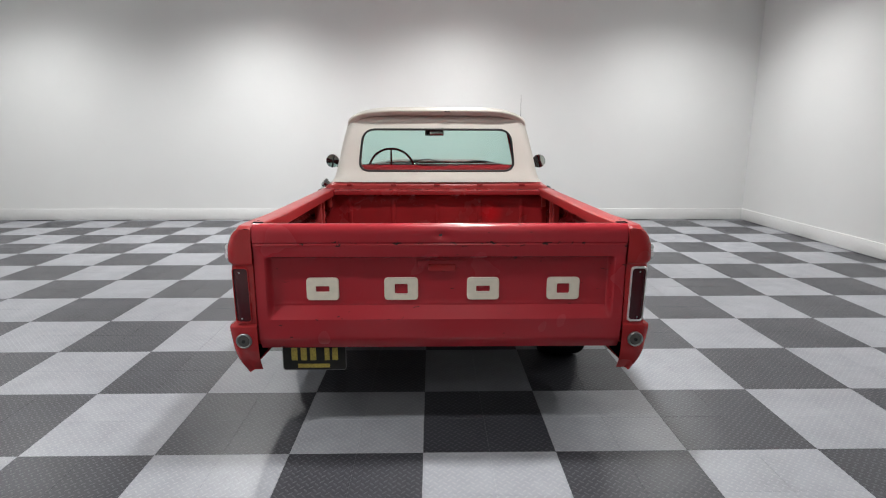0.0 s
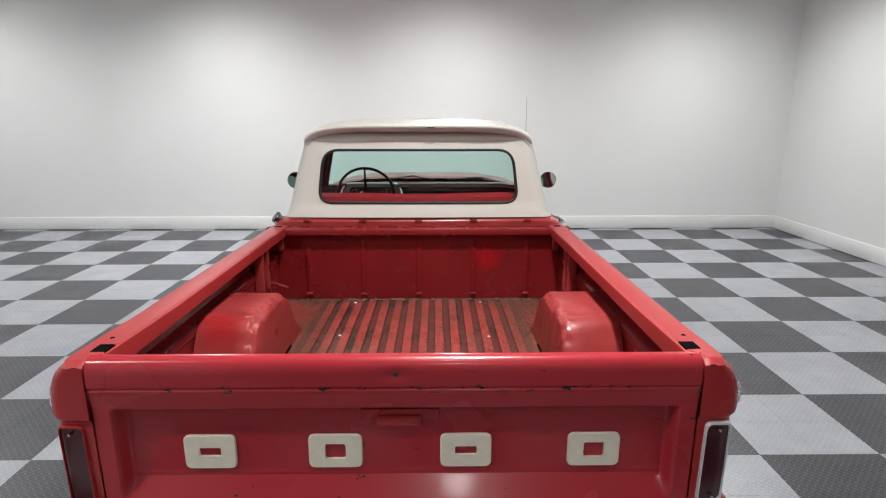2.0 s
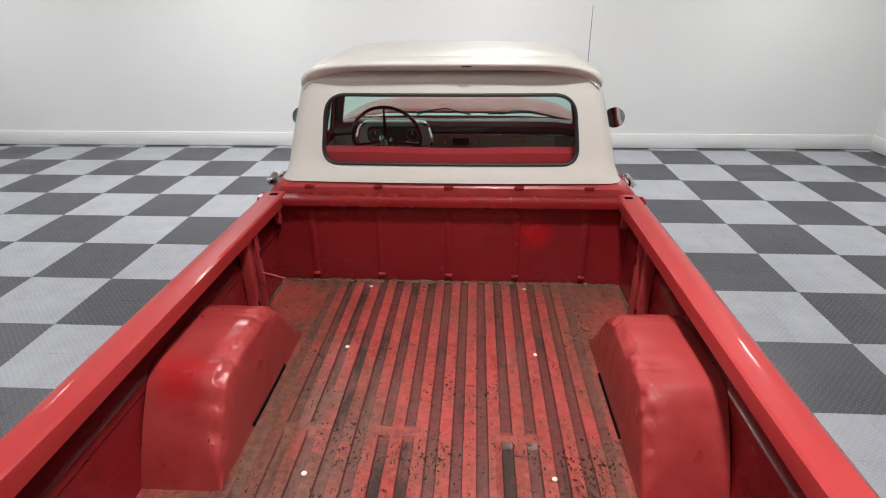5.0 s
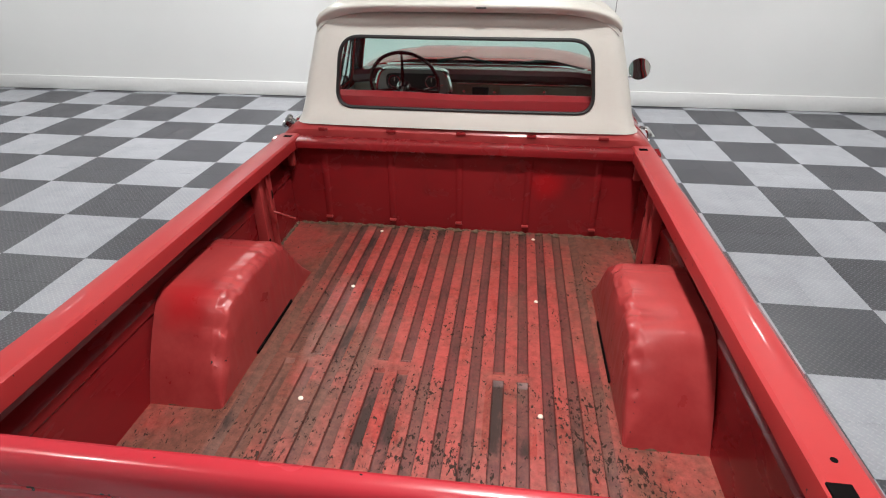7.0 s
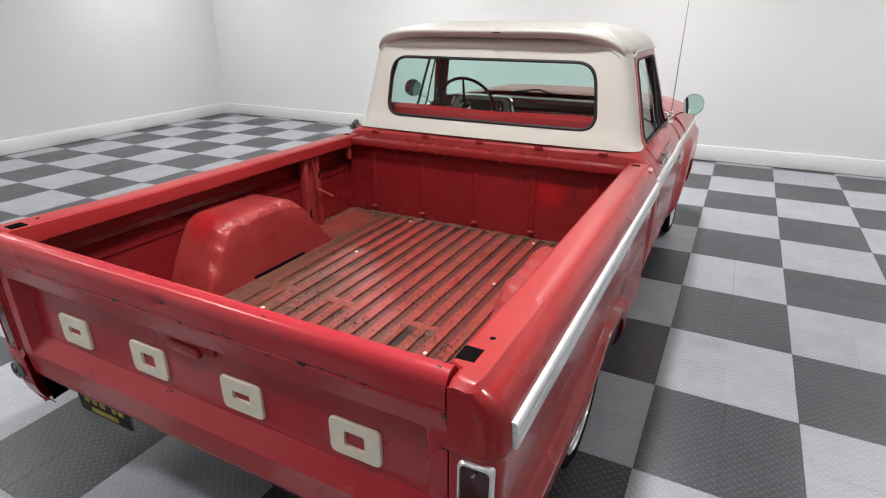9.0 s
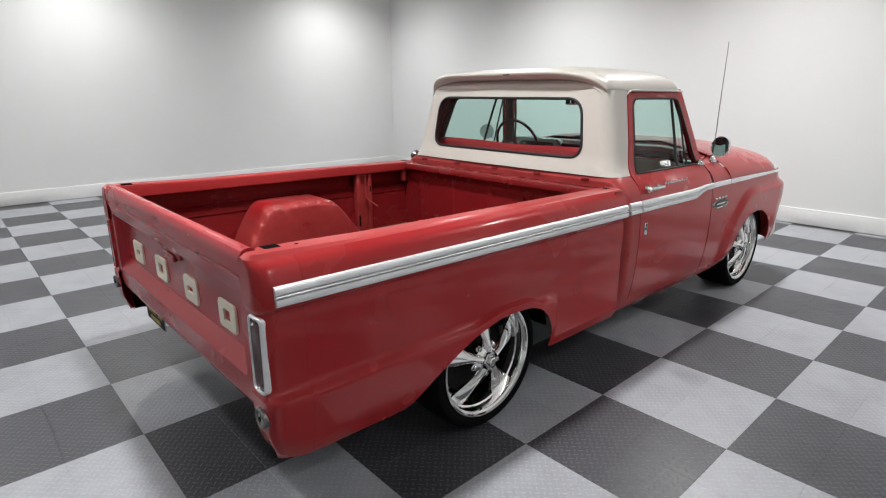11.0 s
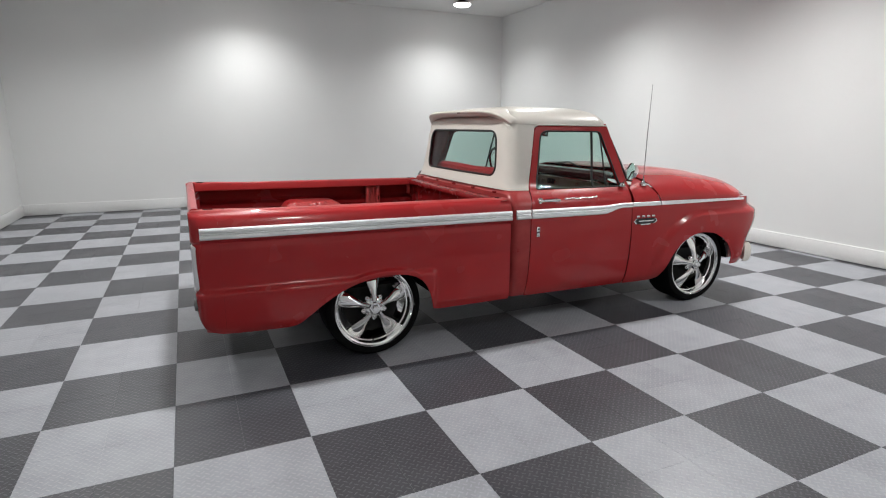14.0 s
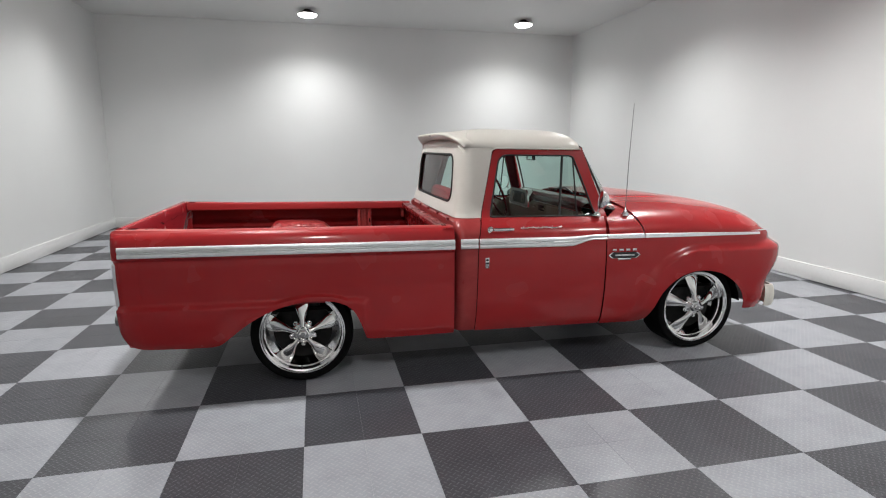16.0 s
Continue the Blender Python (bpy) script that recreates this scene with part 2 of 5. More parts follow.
def tile_plastic(name, dark):
    """Interlocking floor tile with a raised tread of crossing lozenges."""
    n = Nodes(name)
    p = n.place()
    x, y, _ = n.split(p)
    pitch = 0.027
    u = n.math("DIVIDE", n.math("ADD", x, y), pitch * 1.414)
    v = n.math("DIVIDE", n.math("SUBTRACT", x, y), pitch * 1.414)
    parity = n.math("MODULO", n.math("ADD", n.math("FLOOR", u), n.math("ADD", n.math("FLOOR", v), 4000)), 2.0)
    fu = n.math("ABSOLUTE", n.math("SUBTRACT", n.math("FRACT", u), 0.5))
    fv = n.math("ABSOLUTE", n.math("SUBTRACT", n.math("FRACT", v), 0.5))
    long = n.math("ADD", n.math("MULTIPLY", fu, parity), n.math("MULTIPLY", fv, n.math("SUBTRACT", 1.0, parity)))
    short = n.math("ADD", n.math("MULTIPLY", fv, parity), n.math("MULTIPLY", fu, n.math("SUBTRACT", 1.0, parity)))
    r2 = n.math("ADD", n.math("POWER", n.math("DIVIDE", long, 0.52), 2.0), n.math("POWER", n.math("DIVIDE", short, 0.17), 2.0))
    bar = n.ramp(r2, 1.0, 0.35)
    big, mid = n.noise(p, 0.9, 4), n.noise(p, 5.0, 5, 0.65)
    info = n.tree.nodes.new("ShaderNodeObjectInfo").outputs["Random"]
    tone = n.math("ADD", n.math("MULTIPLY", n.ramp(mid, 0.3, 0.7), 0.7), n.math("MULTIPLY", info, 0.3))
    low, high = ((0.025, 0.0255, 0.031), (0.046, 0.047, 0.056)) if dark else ((0.230, 0.237, 0.258), (0.320, 0.329, 0.355))
    colour = n.mix(tone, low, high)
    scuff = n.ramp(n.noise(n.scaled(p, 1.0, 2.2, 1.0), 2.6, 6, 0.7), 0.55, 0.72, 0, 0.22)
    colour = n.mix(scuff, colour, (0.085, 0.086, 0.096) if dark else (0.19, 0.19, 0.198))
    # the relief is put into the colour too: raised bars mixed lighter
    colour = n.mix(n.math("MULTIPLY", bar, 0.32), colour, (0.15, 0.15, 0.165) if dark else (0.40, 0.41, 0.44))
    n.set(Base_Color=colour, Roughness=n.ramp(big, 0.3, 0.7, 0.30, 0.44))
    return n.bump(n.math("ADD", bar, n.math("MULTIPLY", n.noise(p, 300, 2), 0.12)), 0.6, 0.0020).mat


def clear_glass(name, tint):
    """A thin tinted pane: clear through, with a real reflection."""
    n = Nodes(name)
    t = n.tree
    glossy, clear = (t.nodes.new("ShaderNodeBsdf" + k) for k in ("Glossy", "Transparent"))
    mix = t.nodes.new("ShaderNodeMixShader")
    facing = t.nodes.new("ShaderNodeLayerWeight")
    facing.inputs[0].default_value = 0.5
    sheen = n.math("ADD", n.math("MULTIPLY", n.math("POWER", facing.outputs["Facing"], 5.0), 0.90), 0.018)
    glossy.inputs["Roughness"].default_value = 0.01
    clear.inputs[0].default_value = (*tint, 1)
    t.links.new(sheen, mix.inputs[0])
    t.links.new(clear.outputs[0], mix.inputs[1])
    t.links.new(glossy.outputs[0], mix.inputs[2])
    t.links.new(mix.outputs[0], t.nodes["Material Output"].inputs[0])
    return n.mat


def brushed(name, colour, rough):
    n = Nodes(name)
    p = n.local()
    f = n.noise(p, 14, 4)
    n.set(Base_Color=(*colour, 1), Metallic=1.0, Roughness=n.ramp(f, 0.3, 0.7, rough * 0.85, rough * 1.2))
    return n.bump(n.noise(p, 12, 2), 0.02, 0.002).mat


def glow(name, colour, strength):
    n = Nodes(name)
    n.set(Base_Color=(*colour, 1), Emission_Color=(*colour, 1), Emission_Strength=strength)
    return n.mat


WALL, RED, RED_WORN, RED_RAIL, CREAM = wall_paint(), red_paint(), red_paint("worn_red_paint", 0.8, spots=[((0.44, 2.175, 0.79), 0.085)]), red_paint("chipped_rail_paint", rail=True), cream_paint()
RED_GATE = red_paint("chipped_gate_paint", gate=True)
RED_FADED = red_paint("faded_red_paint", 0.25, faded=True, spots=[((-0.79, 0.97, 0.80), 0.10)])
RED_DULL = red_paint("dull_red_paint", faded=True)
RIB_PITCH = 0.084
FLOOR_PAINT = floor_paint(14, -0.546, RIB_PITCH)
DIRT = plain("dry_dirt", (0.11, 0.065, 0.040), 0.95, grain=0.5, scale=90)
TRIM_WHITE = plain("white_trim_paint", (0.70, 0.70, 0.695), 0.42, grain=0.02, scale=30)
CEILING = plain("ceiling_paint", (0.70, 0.70, 0.69), 0.7, grain=0.02, scale=120)
TILE_LIGHT, TILE_DARK = tile_plastic("light_grey_tile", False), tile_plastic("dark_grey_tile", True)
RUBBER = plain("tyre_rubber", (0.0035, 0.0035, 0.0037), 0.9, grain=0.2, scale=90)
RUBBER.node_tree.nodes["Principled BSDF"].inputs["Specular IOR Level"].default_value = 0.08
GASKET = plain("black_rubber", (0.008, 0.008, 0.008), 0.6)
CHROME = brushed("chrome", (0.78, 0.78, 0.78), 0.07)
ALLOY = brushed("polished_alloy", (0.90, 0.90, 0.89), 0.07)
STEEL_TRIM = plain("bright_trim", (0.84, 0.85, 0.86), 0.34, 0.6, grain=0.05, scale=25)
AERIAL_STEEL = brushed("weathered_steel", (0.22, 0.22, 0.22), 0.4)
DARK_STEEL = plain("dark_chassis_paint", (0.013, 0.0125, 0.012), 0.55, grain=0.3, scale=20)
# near black without gloss, stands in for shade in holes, gaps and underside
SHADE_BLACK = plain("shade_black", (0.006, 0.005, 0.005), 1.0)
DARK_STEEL.node_tree.nodes["Principled BSDF"].inputs["Specular IOR Level"].default_value = 0.15
SHADE_BLACK.node_tree.nodes["Principled BSDF"].inputs["Specular IOR Level"].default_value = 0.0
BLACK = plain("black_plastic", (0.012, 0.012, 0.013), 0.4)
LENS_RED = plain("red_lens", (0.045, 0.002, 0.005), 0.16, coat=0.15)
LENS_CLEAR = plain("clear_lens", (0.07, 0.068, 0.062), 0.2, coat=0.4)
LETTER = plain("ivory_letter_paint", (0.72, 0.66, 0.55), 0.4, grain=0.06, scale=30)
GLASS = clear_glass("tinted_glass", (0.75, 0.885, 0.85))
MIRROR = plain("mirror_glass", (0.85, 0.87, 0.87), 0.02, 1.0)
SEAT_VINYL = plain("red_vinyl", (0.36, 0.012, 0.018), 0.5, grain=0.12, scale=40)
DASH_RED = plain("dark_red_pad", (0.070, 0.005, 0.008), 0.18, grain=0.1, scale=60)
LINING = plain("maroon_lining_paint", (0.15, 0.018, 0.022), 0.4, grain=0.08, scale=30)
DASH_GREY = plain("grey_dash_paint", (0.25, 0.235, 0.185), 0.35, grain=0.05, scale=40)
HEADLINER = plain("red_headliner", (0.13, 0.04, 0.045), 0.8, grain=0.08, scale=80)
PLATE_BLACK = plain("plate_black", (0.009, 0.0085, 0.0075), 0.75, grain=0.3, scale=40)
PLATE_YELLOW = plain("plate_yellow", (0.42, 0.33, 0.06), 0.6, grain=0.25, scale=120)
BUMPER_WHITE = plain("aged_white_paint", (0.72, 0.69, 0.62), 0.4, grain=0.06, scale=20)
GLOW = glow("lamp_glow", (1.0, 0.98, 0.95), 26.0)


# ---- shaping helpers ----
def curve(points):
    """A smooth monotone curve through control points (x, y)."""
    x, y = np.array(points, float).T
    h, d = np.diff(x), np.diff(y) / np.diff(x)
    m = np.zeros(len(x))
    m[0], m[-1] = d[0], d[-1]
    for i in range(1, len(x) - 1):
        if d[i - 1] * d[i] > 0:
            a, b = 2 * h[i] + h[i - 1], h[i] + 2 * h[i - 1]
            m[i] = (a + b) / (a / d[i - 1] + b / d[i])

    def at(q):
        q = min(max(float(q), x[0]), x[-1])
        i = min(int(np.searchsorted(x, q, "right")) - 1, len(x) - 2)
        t = (q - x[i]) / h[i]
        return float((2 * t**3 - 3 * t**2 + 1) * y[i] + (t**3 - 2 * t**2 + t) * h[i] * m[i] + (3 * t**2 - 2 * t**3) * y[i + 1] + (t**3 - t**2) * h[i] * m[i + 1])

    return at


def smooth(a, b, x):
    t = min(max((x - a) / (b - a), 0.0), 1.0)
    return t * t * (3 - 2 * t)


RAKE = 0.0125


def rake(p):
    """The body stands nose-down on its wheels."""
    return (p[0], p[1], p[2] - RAKE * (p[1] - 0.2))


def part(name, bm, material, parent, label="", sharp=28, thick=0.0, offset=-1.0, raked=False, shadow=True):
    if raked:
        for v in bm.verts:
            v.co.z -= RAKE * (v.co.y - 0.2)
    bmesh.ops.recalc_face_normals(bm, faces=bm.faces)
    for f in bm.faces:
        f.smooth = True
    for e in bm.edges:
        e.smooth = len(e.link_faces) == 2 and e.calc_face_angle(0.0) < radians(sharp)
    mesh = bpy.data.meshes.new(name)
    bm.to_mesh(mesh)
    bm.free()
    mesh.materials.append(material)
    ob = new(name, mesh)
    ob.parent = parent
    if label:
        ob["label"] = label
    if thick:
        mod = ob.modifiers.new("solid", "SOLIDIFY")
        mod.thickness, mod.offset = thick, offset
    ob.visible_shadow = shadow
    return ob


def thing(name, label, category, group="", kind="", at=(0, 0, 0)):
    ob = new(name)
    ob.location = at
    ob.empty_display_size = 0.1
    return tagged(ob, label, category, group, kind)


def grid(points, closed=False, bm=None):
    """A sheet of quads through rows of points."""
    bm = bm or bmesh.new()
    rows = [[bm.verts.new(p) for p in row] for row in points]
    n = len(rows[0])
    for a, b in zip(rows, rows[1:]):
        for i in range(n if closed else n - 1):
            bm.faces.new((a[i], a[(i + 1) % n], b[(i + 1) % n], b[i]))
    return bm


def box(x0, x1, y0, y1, z0, z1, bevel=0.0, bm=None, segments=2):
    bm = bm or bmesh.new()
    made = bmesh.ops.create_cube(bm, size=1)["verts"]
    for v in made:
        v.co = ((x0 + x1) / 2 + v.co.x * (x1 - x0), (y0 + y1) / 2 + v.co.y * (y1 - y0), (z0 + z1) / 2 + v.co.z * (z1 - z0))
    if bevel:
        edges = list({e for v in made for e in v.link_edges})
        bmesh.ops.bevel(bm, geom=edges, offset=bevel, segments=segments, profile=0.5, affect="EDGES")
    return bm


def lathe(profile, steps=48, axis="x", at=(0, 0, 0), bm=None):
    """Turns a profile of (along, radius) about an axis."""
    rows = []
    for a, r in profile:
        row = []
        for k in range(steps):
            c, s = r * math.cos(2 * math.pi * k / steps), r * math.sin(2 * math.pi * k / steps)
            p = {"x": (a, c, s), "y": (c, a, s), "z": (c, s, a)}[axis]
            row.append((p[0] + at[0], p[1] + at[1], p[2] + at[2]))
        rows.append(row)
    return grid(rows, True, bm)


def tube(path, radius, steps=10, bm=None):
    """A round bar along a path of points; radius: one, or one for each point."""
    path = [Vector(p) for p in path]
    radii = radius if isinstance(radius, (list, tuple)) else [radius] * len(path)
    rows = []
    for i, p in enumerate(path):
        ahead = (path[min(i + 1, len(path) - 1)] - path[max(i - 1, 0)]).normalized()
        side = ahead.cross((0, 0, 1) if abs(ahead.z) < 0.9 else (1, 0, 0)).normalized()
        up = side.cross(ahead)
        rows.append([tuple(p + radii[i] * (math.cos(a) * side + math.sin(a) * up)) for a in (2 * math.pi * k / steps for k in range(steps))])
    bm = grid(rows, True, bm)
    bm.verts.ensure_lookup_table()
    n = len(bm.verts)
    bm.faces.new([bm.verts[n - 1 - k] for k in range(steps)])
    first = n - steps * len(path)
    bm.faces.new([bm.verts[first + k] for k in range(steps)])
    return bm


def rounded(corners, radii, straight=8, bend=6):
    """A closed loop of points round a polygon with rounded corners, with a fixed count a corner and side."""
    loop, n = [], len(corners)
    radii = radii if isinstance(radii, (list, tuple)) else [radii] * n
    arcs = []
    for i in range(n):
        a, b, c = (Vector(corners[(i + k) % n]) for k in (-1, 0, 1))
        into, out = (a - b).normalized(), (c - b).normalized()
        p, q = b + into * radii[i], b + out * radii[i]
        arcs.append([(1 - t) ** 2 * p + 2 * t * (1 - t) * b + t * t * q for t in (k / bend for k in range(bend + 1))])
    for i in range(n):
        loop += arcs[i]
        p, q = arcs[i][-1], arcs[(i + 1) % n][0]
        loop += [p.lerp(q, k / straight) for k in range(1, straight)]
    return [tuple(v) for v in loop]


def between(outer, inner, rings, to3d):
    """A sheet between two loops of equal count, mapped into space."""
    rows = []
    for k in range(rings + 1):
        f = k / rings
        rows.append([to3d(o[0] + (i[0] - o[0]) * f, o[1] + (i[1] - o[1]) * f) for o, i in zip(outer, inner)])
    return grid(rows, True)


def filled(loop, rings, to3d, centre=None):
    cx = sum(p[0] for p in loop) / len(loop)
    cz = sum(p[1] for p in loop) / len(loop)
    inner = [(cx + 0.02 * (p[0] - cx), cz + 0.02 * (p[1] - cz)) for p in loop]
    bm = between(loop, inner, rings, to3d)
    bm.verts.ensure_lookup_table()
    n = len(loop)
    bm.faces.new([bm.verts[len(bm.verts) - n + k] for k in range(n)])
    return bm


def bead(loop, to3d, radius, steps=8, bm=None):
    """A closed round moulding along a loop."""
    pts = [Vector(to3d(*p)) for p in loop]
    n, rows = len(pts), []
    middle = sum(pts, Vector()) / n
    for i, p in enumerate(pts):
        ahead = (pts[(i + 1) % n] - pts[i - 1]).normalized()
        out = (p - middle) - ahead * (p - middle).dot(ahead)
        out.normalize()
        up = ahead.cross(out)
        rows.append([tuple(p + radius * (math.cos(a) * out + math.sin(a) * up)) for a in (2 * math.pi * k / steps for k in range(steps))])
    rows.append(rows[0])
    bm = grid(rows, True, bm)
    bmesh.ops.remove_doubles(bm, verts=bm.verts, dist=1e-5)
    return bm


def mirrored(bm):
    for v in bm.verts:
        v.co.x = -v.co.x
    bmesh.ops.reverse_faces(bm, faces=bm.faces)
    return bm


def even(a, b, n):
    return [a + (b - a) * k / n for k in range(n + 1)]


# ---- the room ----
X0, X1, Y0, Y1, JOG, YB = -7.05, 5.22, -2.41, 6.83, -1.7, -5.2
T = 0.15


def wall(name, x0, x1, y0, y1, label):
    ob = part(name, box(x0, x1, y0, y1, 0, CEIL), WALL, None)
    return tagged(ob, label, "wall", kind="structure")


wall("wall_north", X0 - T, X1 + T, Y1, Y1 + T, "plain white painted drywall behind the truck's nose")
wall("wall_west", X0 - T, X0, Y0 - T, Y1, "plain white painted drywall lit by scalloped ceiling light")
wall("wall_east", X1, X1 + T, YB - T, Y1, "plain white painted drywall beside the truck")
wall("wall_south", X0, JOG, Y0 - T, Y0, "plain white painted drywall at the back of the room")
wall("wall_return", JOG, JOG + T, YB, Y0, "short white painted drywall return")
wall("wall_far_south", JOG, X1, YB - T, YB, "plain white painted drywall behind the truck's tail")
tagged(part("ceiling", box(X0 - T, X1 + T, YB - T, Y1 + T, CEIL, CEIL + T), CEILING, None), "smooth matt off-white painted ceiling", "ceiling", kind="structure")


def baseboard(x0, x1, y0, y1):
    bm = box(x0, x1, y0, y1, 0.006, 0.185, 0.002)
    tagged(part("baseboard", bm, TRIM_WHITE, None), "tall flat white painted baseboard", "baseboard", kind="structure")


B = 0.018
baseboard(X0, X1, Y1 - B, Y1)
baseboard(X0, X0 + B, Y0, Y1 - B)
baseboard(X1 - B, X1, YB, Y1 - B)
baseboard(X0 + B, JOG, Y0, Y0 + B)
baseboard(JOG + T, JOG + T + B, YB, Y0)


def ceiling_lamp(x, y):
    """A round surface-mounted lamp: cap, flared dome, bright disc."""
    lamp = thing("ceiling_light", "round white high-bay lamp under the ceiling, switched on; seen, inferred or added as fill", "lamp", "ceiling lamps", at=(x, y, CEIL))
    part("mount", lathe([(-0.002, 0.001), (-0.002, 0.06), (-0.012, 0.06), (-0.016, 0.05), (-0.03, 0.048), (-0.03, 0.001)], 24, "z"), DARK_STEEL, lamp)
    part("dome", lathe([(-0.012, 0.03), (-0.016, 0.06), (-0.040, 0.11), (-0.064, 0.155), (-0.076, 0.172), (-0.084, 0.172), (-0.082, 0.162), (-0.07, 0.15)], 32, "z"), DARK_STEEL, lamp, "dark grey metal dome")
    part("diffuser", lathe([(-0.078, 0.163), (-0.098, 0.155), (-0.116, 0.12), (-0.126, 0.06), (-0.128, 0.001)], 32, "z"), GLOW, lamp, "glowing white diffuser")
    return lamp


# the added fill lamps get a fitting too, though none is known there
for lx, ly, share in LAMPS_AND_FILL:
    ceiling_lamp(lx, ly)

# ---- the truck ----
truck = thing("pickup_truck", "lowered red vintage pickup truck, cream roof, worn bed, polished wheels", "pickup truck", at=(0.083, 0, 0))

FLOOR_Z = 0.527
side_bed = curve([(0.27, 0.905), (0.295, 0.930), (0.34, 0.953), (0.42, 0.972), (0.50, 0.985), (0.540, 0.990), (0.550, 0.9885), (0.560, 0.977), (0.572, 0.961), (0.585, 0.956), (0.64, 0.957), (0.72, 0.961), (0.80, 0.962), (0.842, 0.958), (0.850, 0.961), (0.858, 0.971), (0.868, 0.974), (0.93, 0.970), (0.965, 0.959), (0.99, 0.945), (1.01, 0.922)])
side_cab = curve([(0.27, 0.895), (0.32, 0.925), (0.42, 0.952), (0.55, 0.968), (0.70, 0.973), (0.84, 0.968), (0.93, 0.960), (0.985, 0.940), (1.02, 0.912), (1.045, 0.885), (1.063, 0.862)])
bed_low = curve([(0.13, 0.40), (0.16, 0.345), (0.20, 0.312), (0.30, 0.296), (0.66, 0.283), (0.70, 0.292), (0.78, 0.350), (0.89, 0.438), (0.995, 0.499), (1.13, 0.546), (1.27, 0.567), (1.40, 0.560), (1.48, 0.535), (1.535, 0.492), (1.58, 0.405), (1.610, 0.315), (1.622, 0.288), (1.66, 0.283), (2.205, 0.290)])


def bed_x(y, z):
    """Outer half-width of the bed: the wheel arch has a raised lip."""
    x = side_bed(z)
    d = z - bed_low(y)
    # ahead of the wheel the panel is plain above its sill
    plain_side = 0.959 - 0.024 * (1 - smooth(0.27, 0.35, z))
    ahead = smooth(1.52, 1.66, y) * (1 - smooth(0.60, 0.66, z))
    x += (plain_side - x) * ahead
    arch = smooth(0.80, 1.0, y) * (1 - smooth(1.62, 1.66, y)) * smooth(0.30, 0.45, z)
    lip = arch * (1 - smooth(0.026, 0.044, d))
    front = smooth(1.46, 1.52, y) * (1 - smooth(1.60, 1.645, y)) * smooth(0.31, 0.45, z) * (1 - smooth(0.53, 0.575, z))
    return x + max(0.0, 0.988 - x) * max(lip, front)


def cap_y(x):
    """The rear face of the bed side, rounded towards its outer edge."""
    s = min(max(((x - 0.850) / 0.118 - 0.55) / 0.45, 0.0), 1.0)
    return 0.150 + 0.055 * (1 - math.sqrt(1 - s * s))


def cap_in(z):
    """The lamp zone of the rear face lies a little deeper than the top and the foot."""
    return 0.010 * smooth(0.552, 0.568, z) * (1 - smooth(0.842, 0.856, z))


def foot(z):
    """How far the foot of the bed side has curled under, 0 above to 1 at its edge."""
    return min(max((0.440 - z) / 0.115, 0.0), 1.0) ** 2


def bed_cap():
    """Rear face from the gate's edge out to the rounded corner, and the first stretch of the side."""
    def width(y, z):
        return bed_x(y, z) - 0.850 - 0.032 * foot(z) * (1 - smooth(0.15, 0.2993, y))

    def tuck(z):
        return cap_in(z) + 0.012 * (1 - smooth(0.30, 0.62, z)) + 0.040 * foot(z)

    rows = []
    for f in even(0.0, 0.55, 5):
        rows.append([(0.850 + width(0.150, z) * f, 0.150 + tuck(z), z) for z in even(0.324, 1.01, 96)])
    for k in range(1, 8):
        a = k * math.pi / 16
        f, y = 0.55 + 0.45 * math.sin(a), 0.150 + 0.055 * (1 - math.cos(a))
        rows.append([(0.850 + width(y, z) * f, y + tuck(z) * (1 - k / 8), z) for z in even(0.324 - 0.010 * smooth(1, 5, k), 1.01, 96)])
    for y in even(0.205, 0.2997, 5):
        rows.append([(0.850 + width(y, z), y, z) for z in even(0.314 - 0.018 * smooth(0.205, 0.2997, y), 1.01, 96)])
    return grid(rows)


def bedside():
    ys = even(0.3003, 0.70, 10) + even(0.72, 1.44, 40) + even(1.455, 1.70, 34) + even(1.75, 2.205, 9)
    return grid([[(bed_x(y, z), y, z) for z in even(bed_low(y), 1.01, 96)] for y in ys])


def bed_rail():
    """The flat top of the bed side with its inner lip."""
    rows = []
    for y in even(0.150, 0.206, 8) + [0.212, 0.218] + even(0.23, 2.205, 40):
        c = 1 - max(0.0, 0.205 - y) / 0.055
        e = 0.028 * (1 - smooth(0.207, 0.217, y))
        o = 0.850 + 0.072 * (0.55 + 0.45 * math.sqrt(max(0.0, 1 - (1 - c) ** 2)))
        h = 0.009 * (1 - smooth(0.20, 0.7, y)) - 0.012 * (1 - smooth(0.15, 0.175, y))
        rows.append([(o, y, 1.010), (o - 0.012, y, 1.0155 + h), (0.875, y, 1.017 + h), (0.832 + e, y, 1.016 + h), (0.823 + e, y, 1.010 + h), (0.821 + e, y, 1.0), (0.823 + e, y, 0.958), (0.830 + e, y, 0.952), (0.868, y, 0.952)])
    return grid(rows)


def bed_inner():
    rows = []
    for y in even(0.215, 2.185, 30):
        rows.append([(0.868, y, 0.952), (0.938, y, 0.948), (0.942, y, 0.870), (0.930, y, 0.850), (0.895, y, 0.836), (0.886, y, 0.826), (0.886, y, 0.795), (0.892, y, 0.785), (0.892, y, 0.700), (0.888, y, 0.600), (0.884, y, FLOOR_Z)])
    return grid(rows)


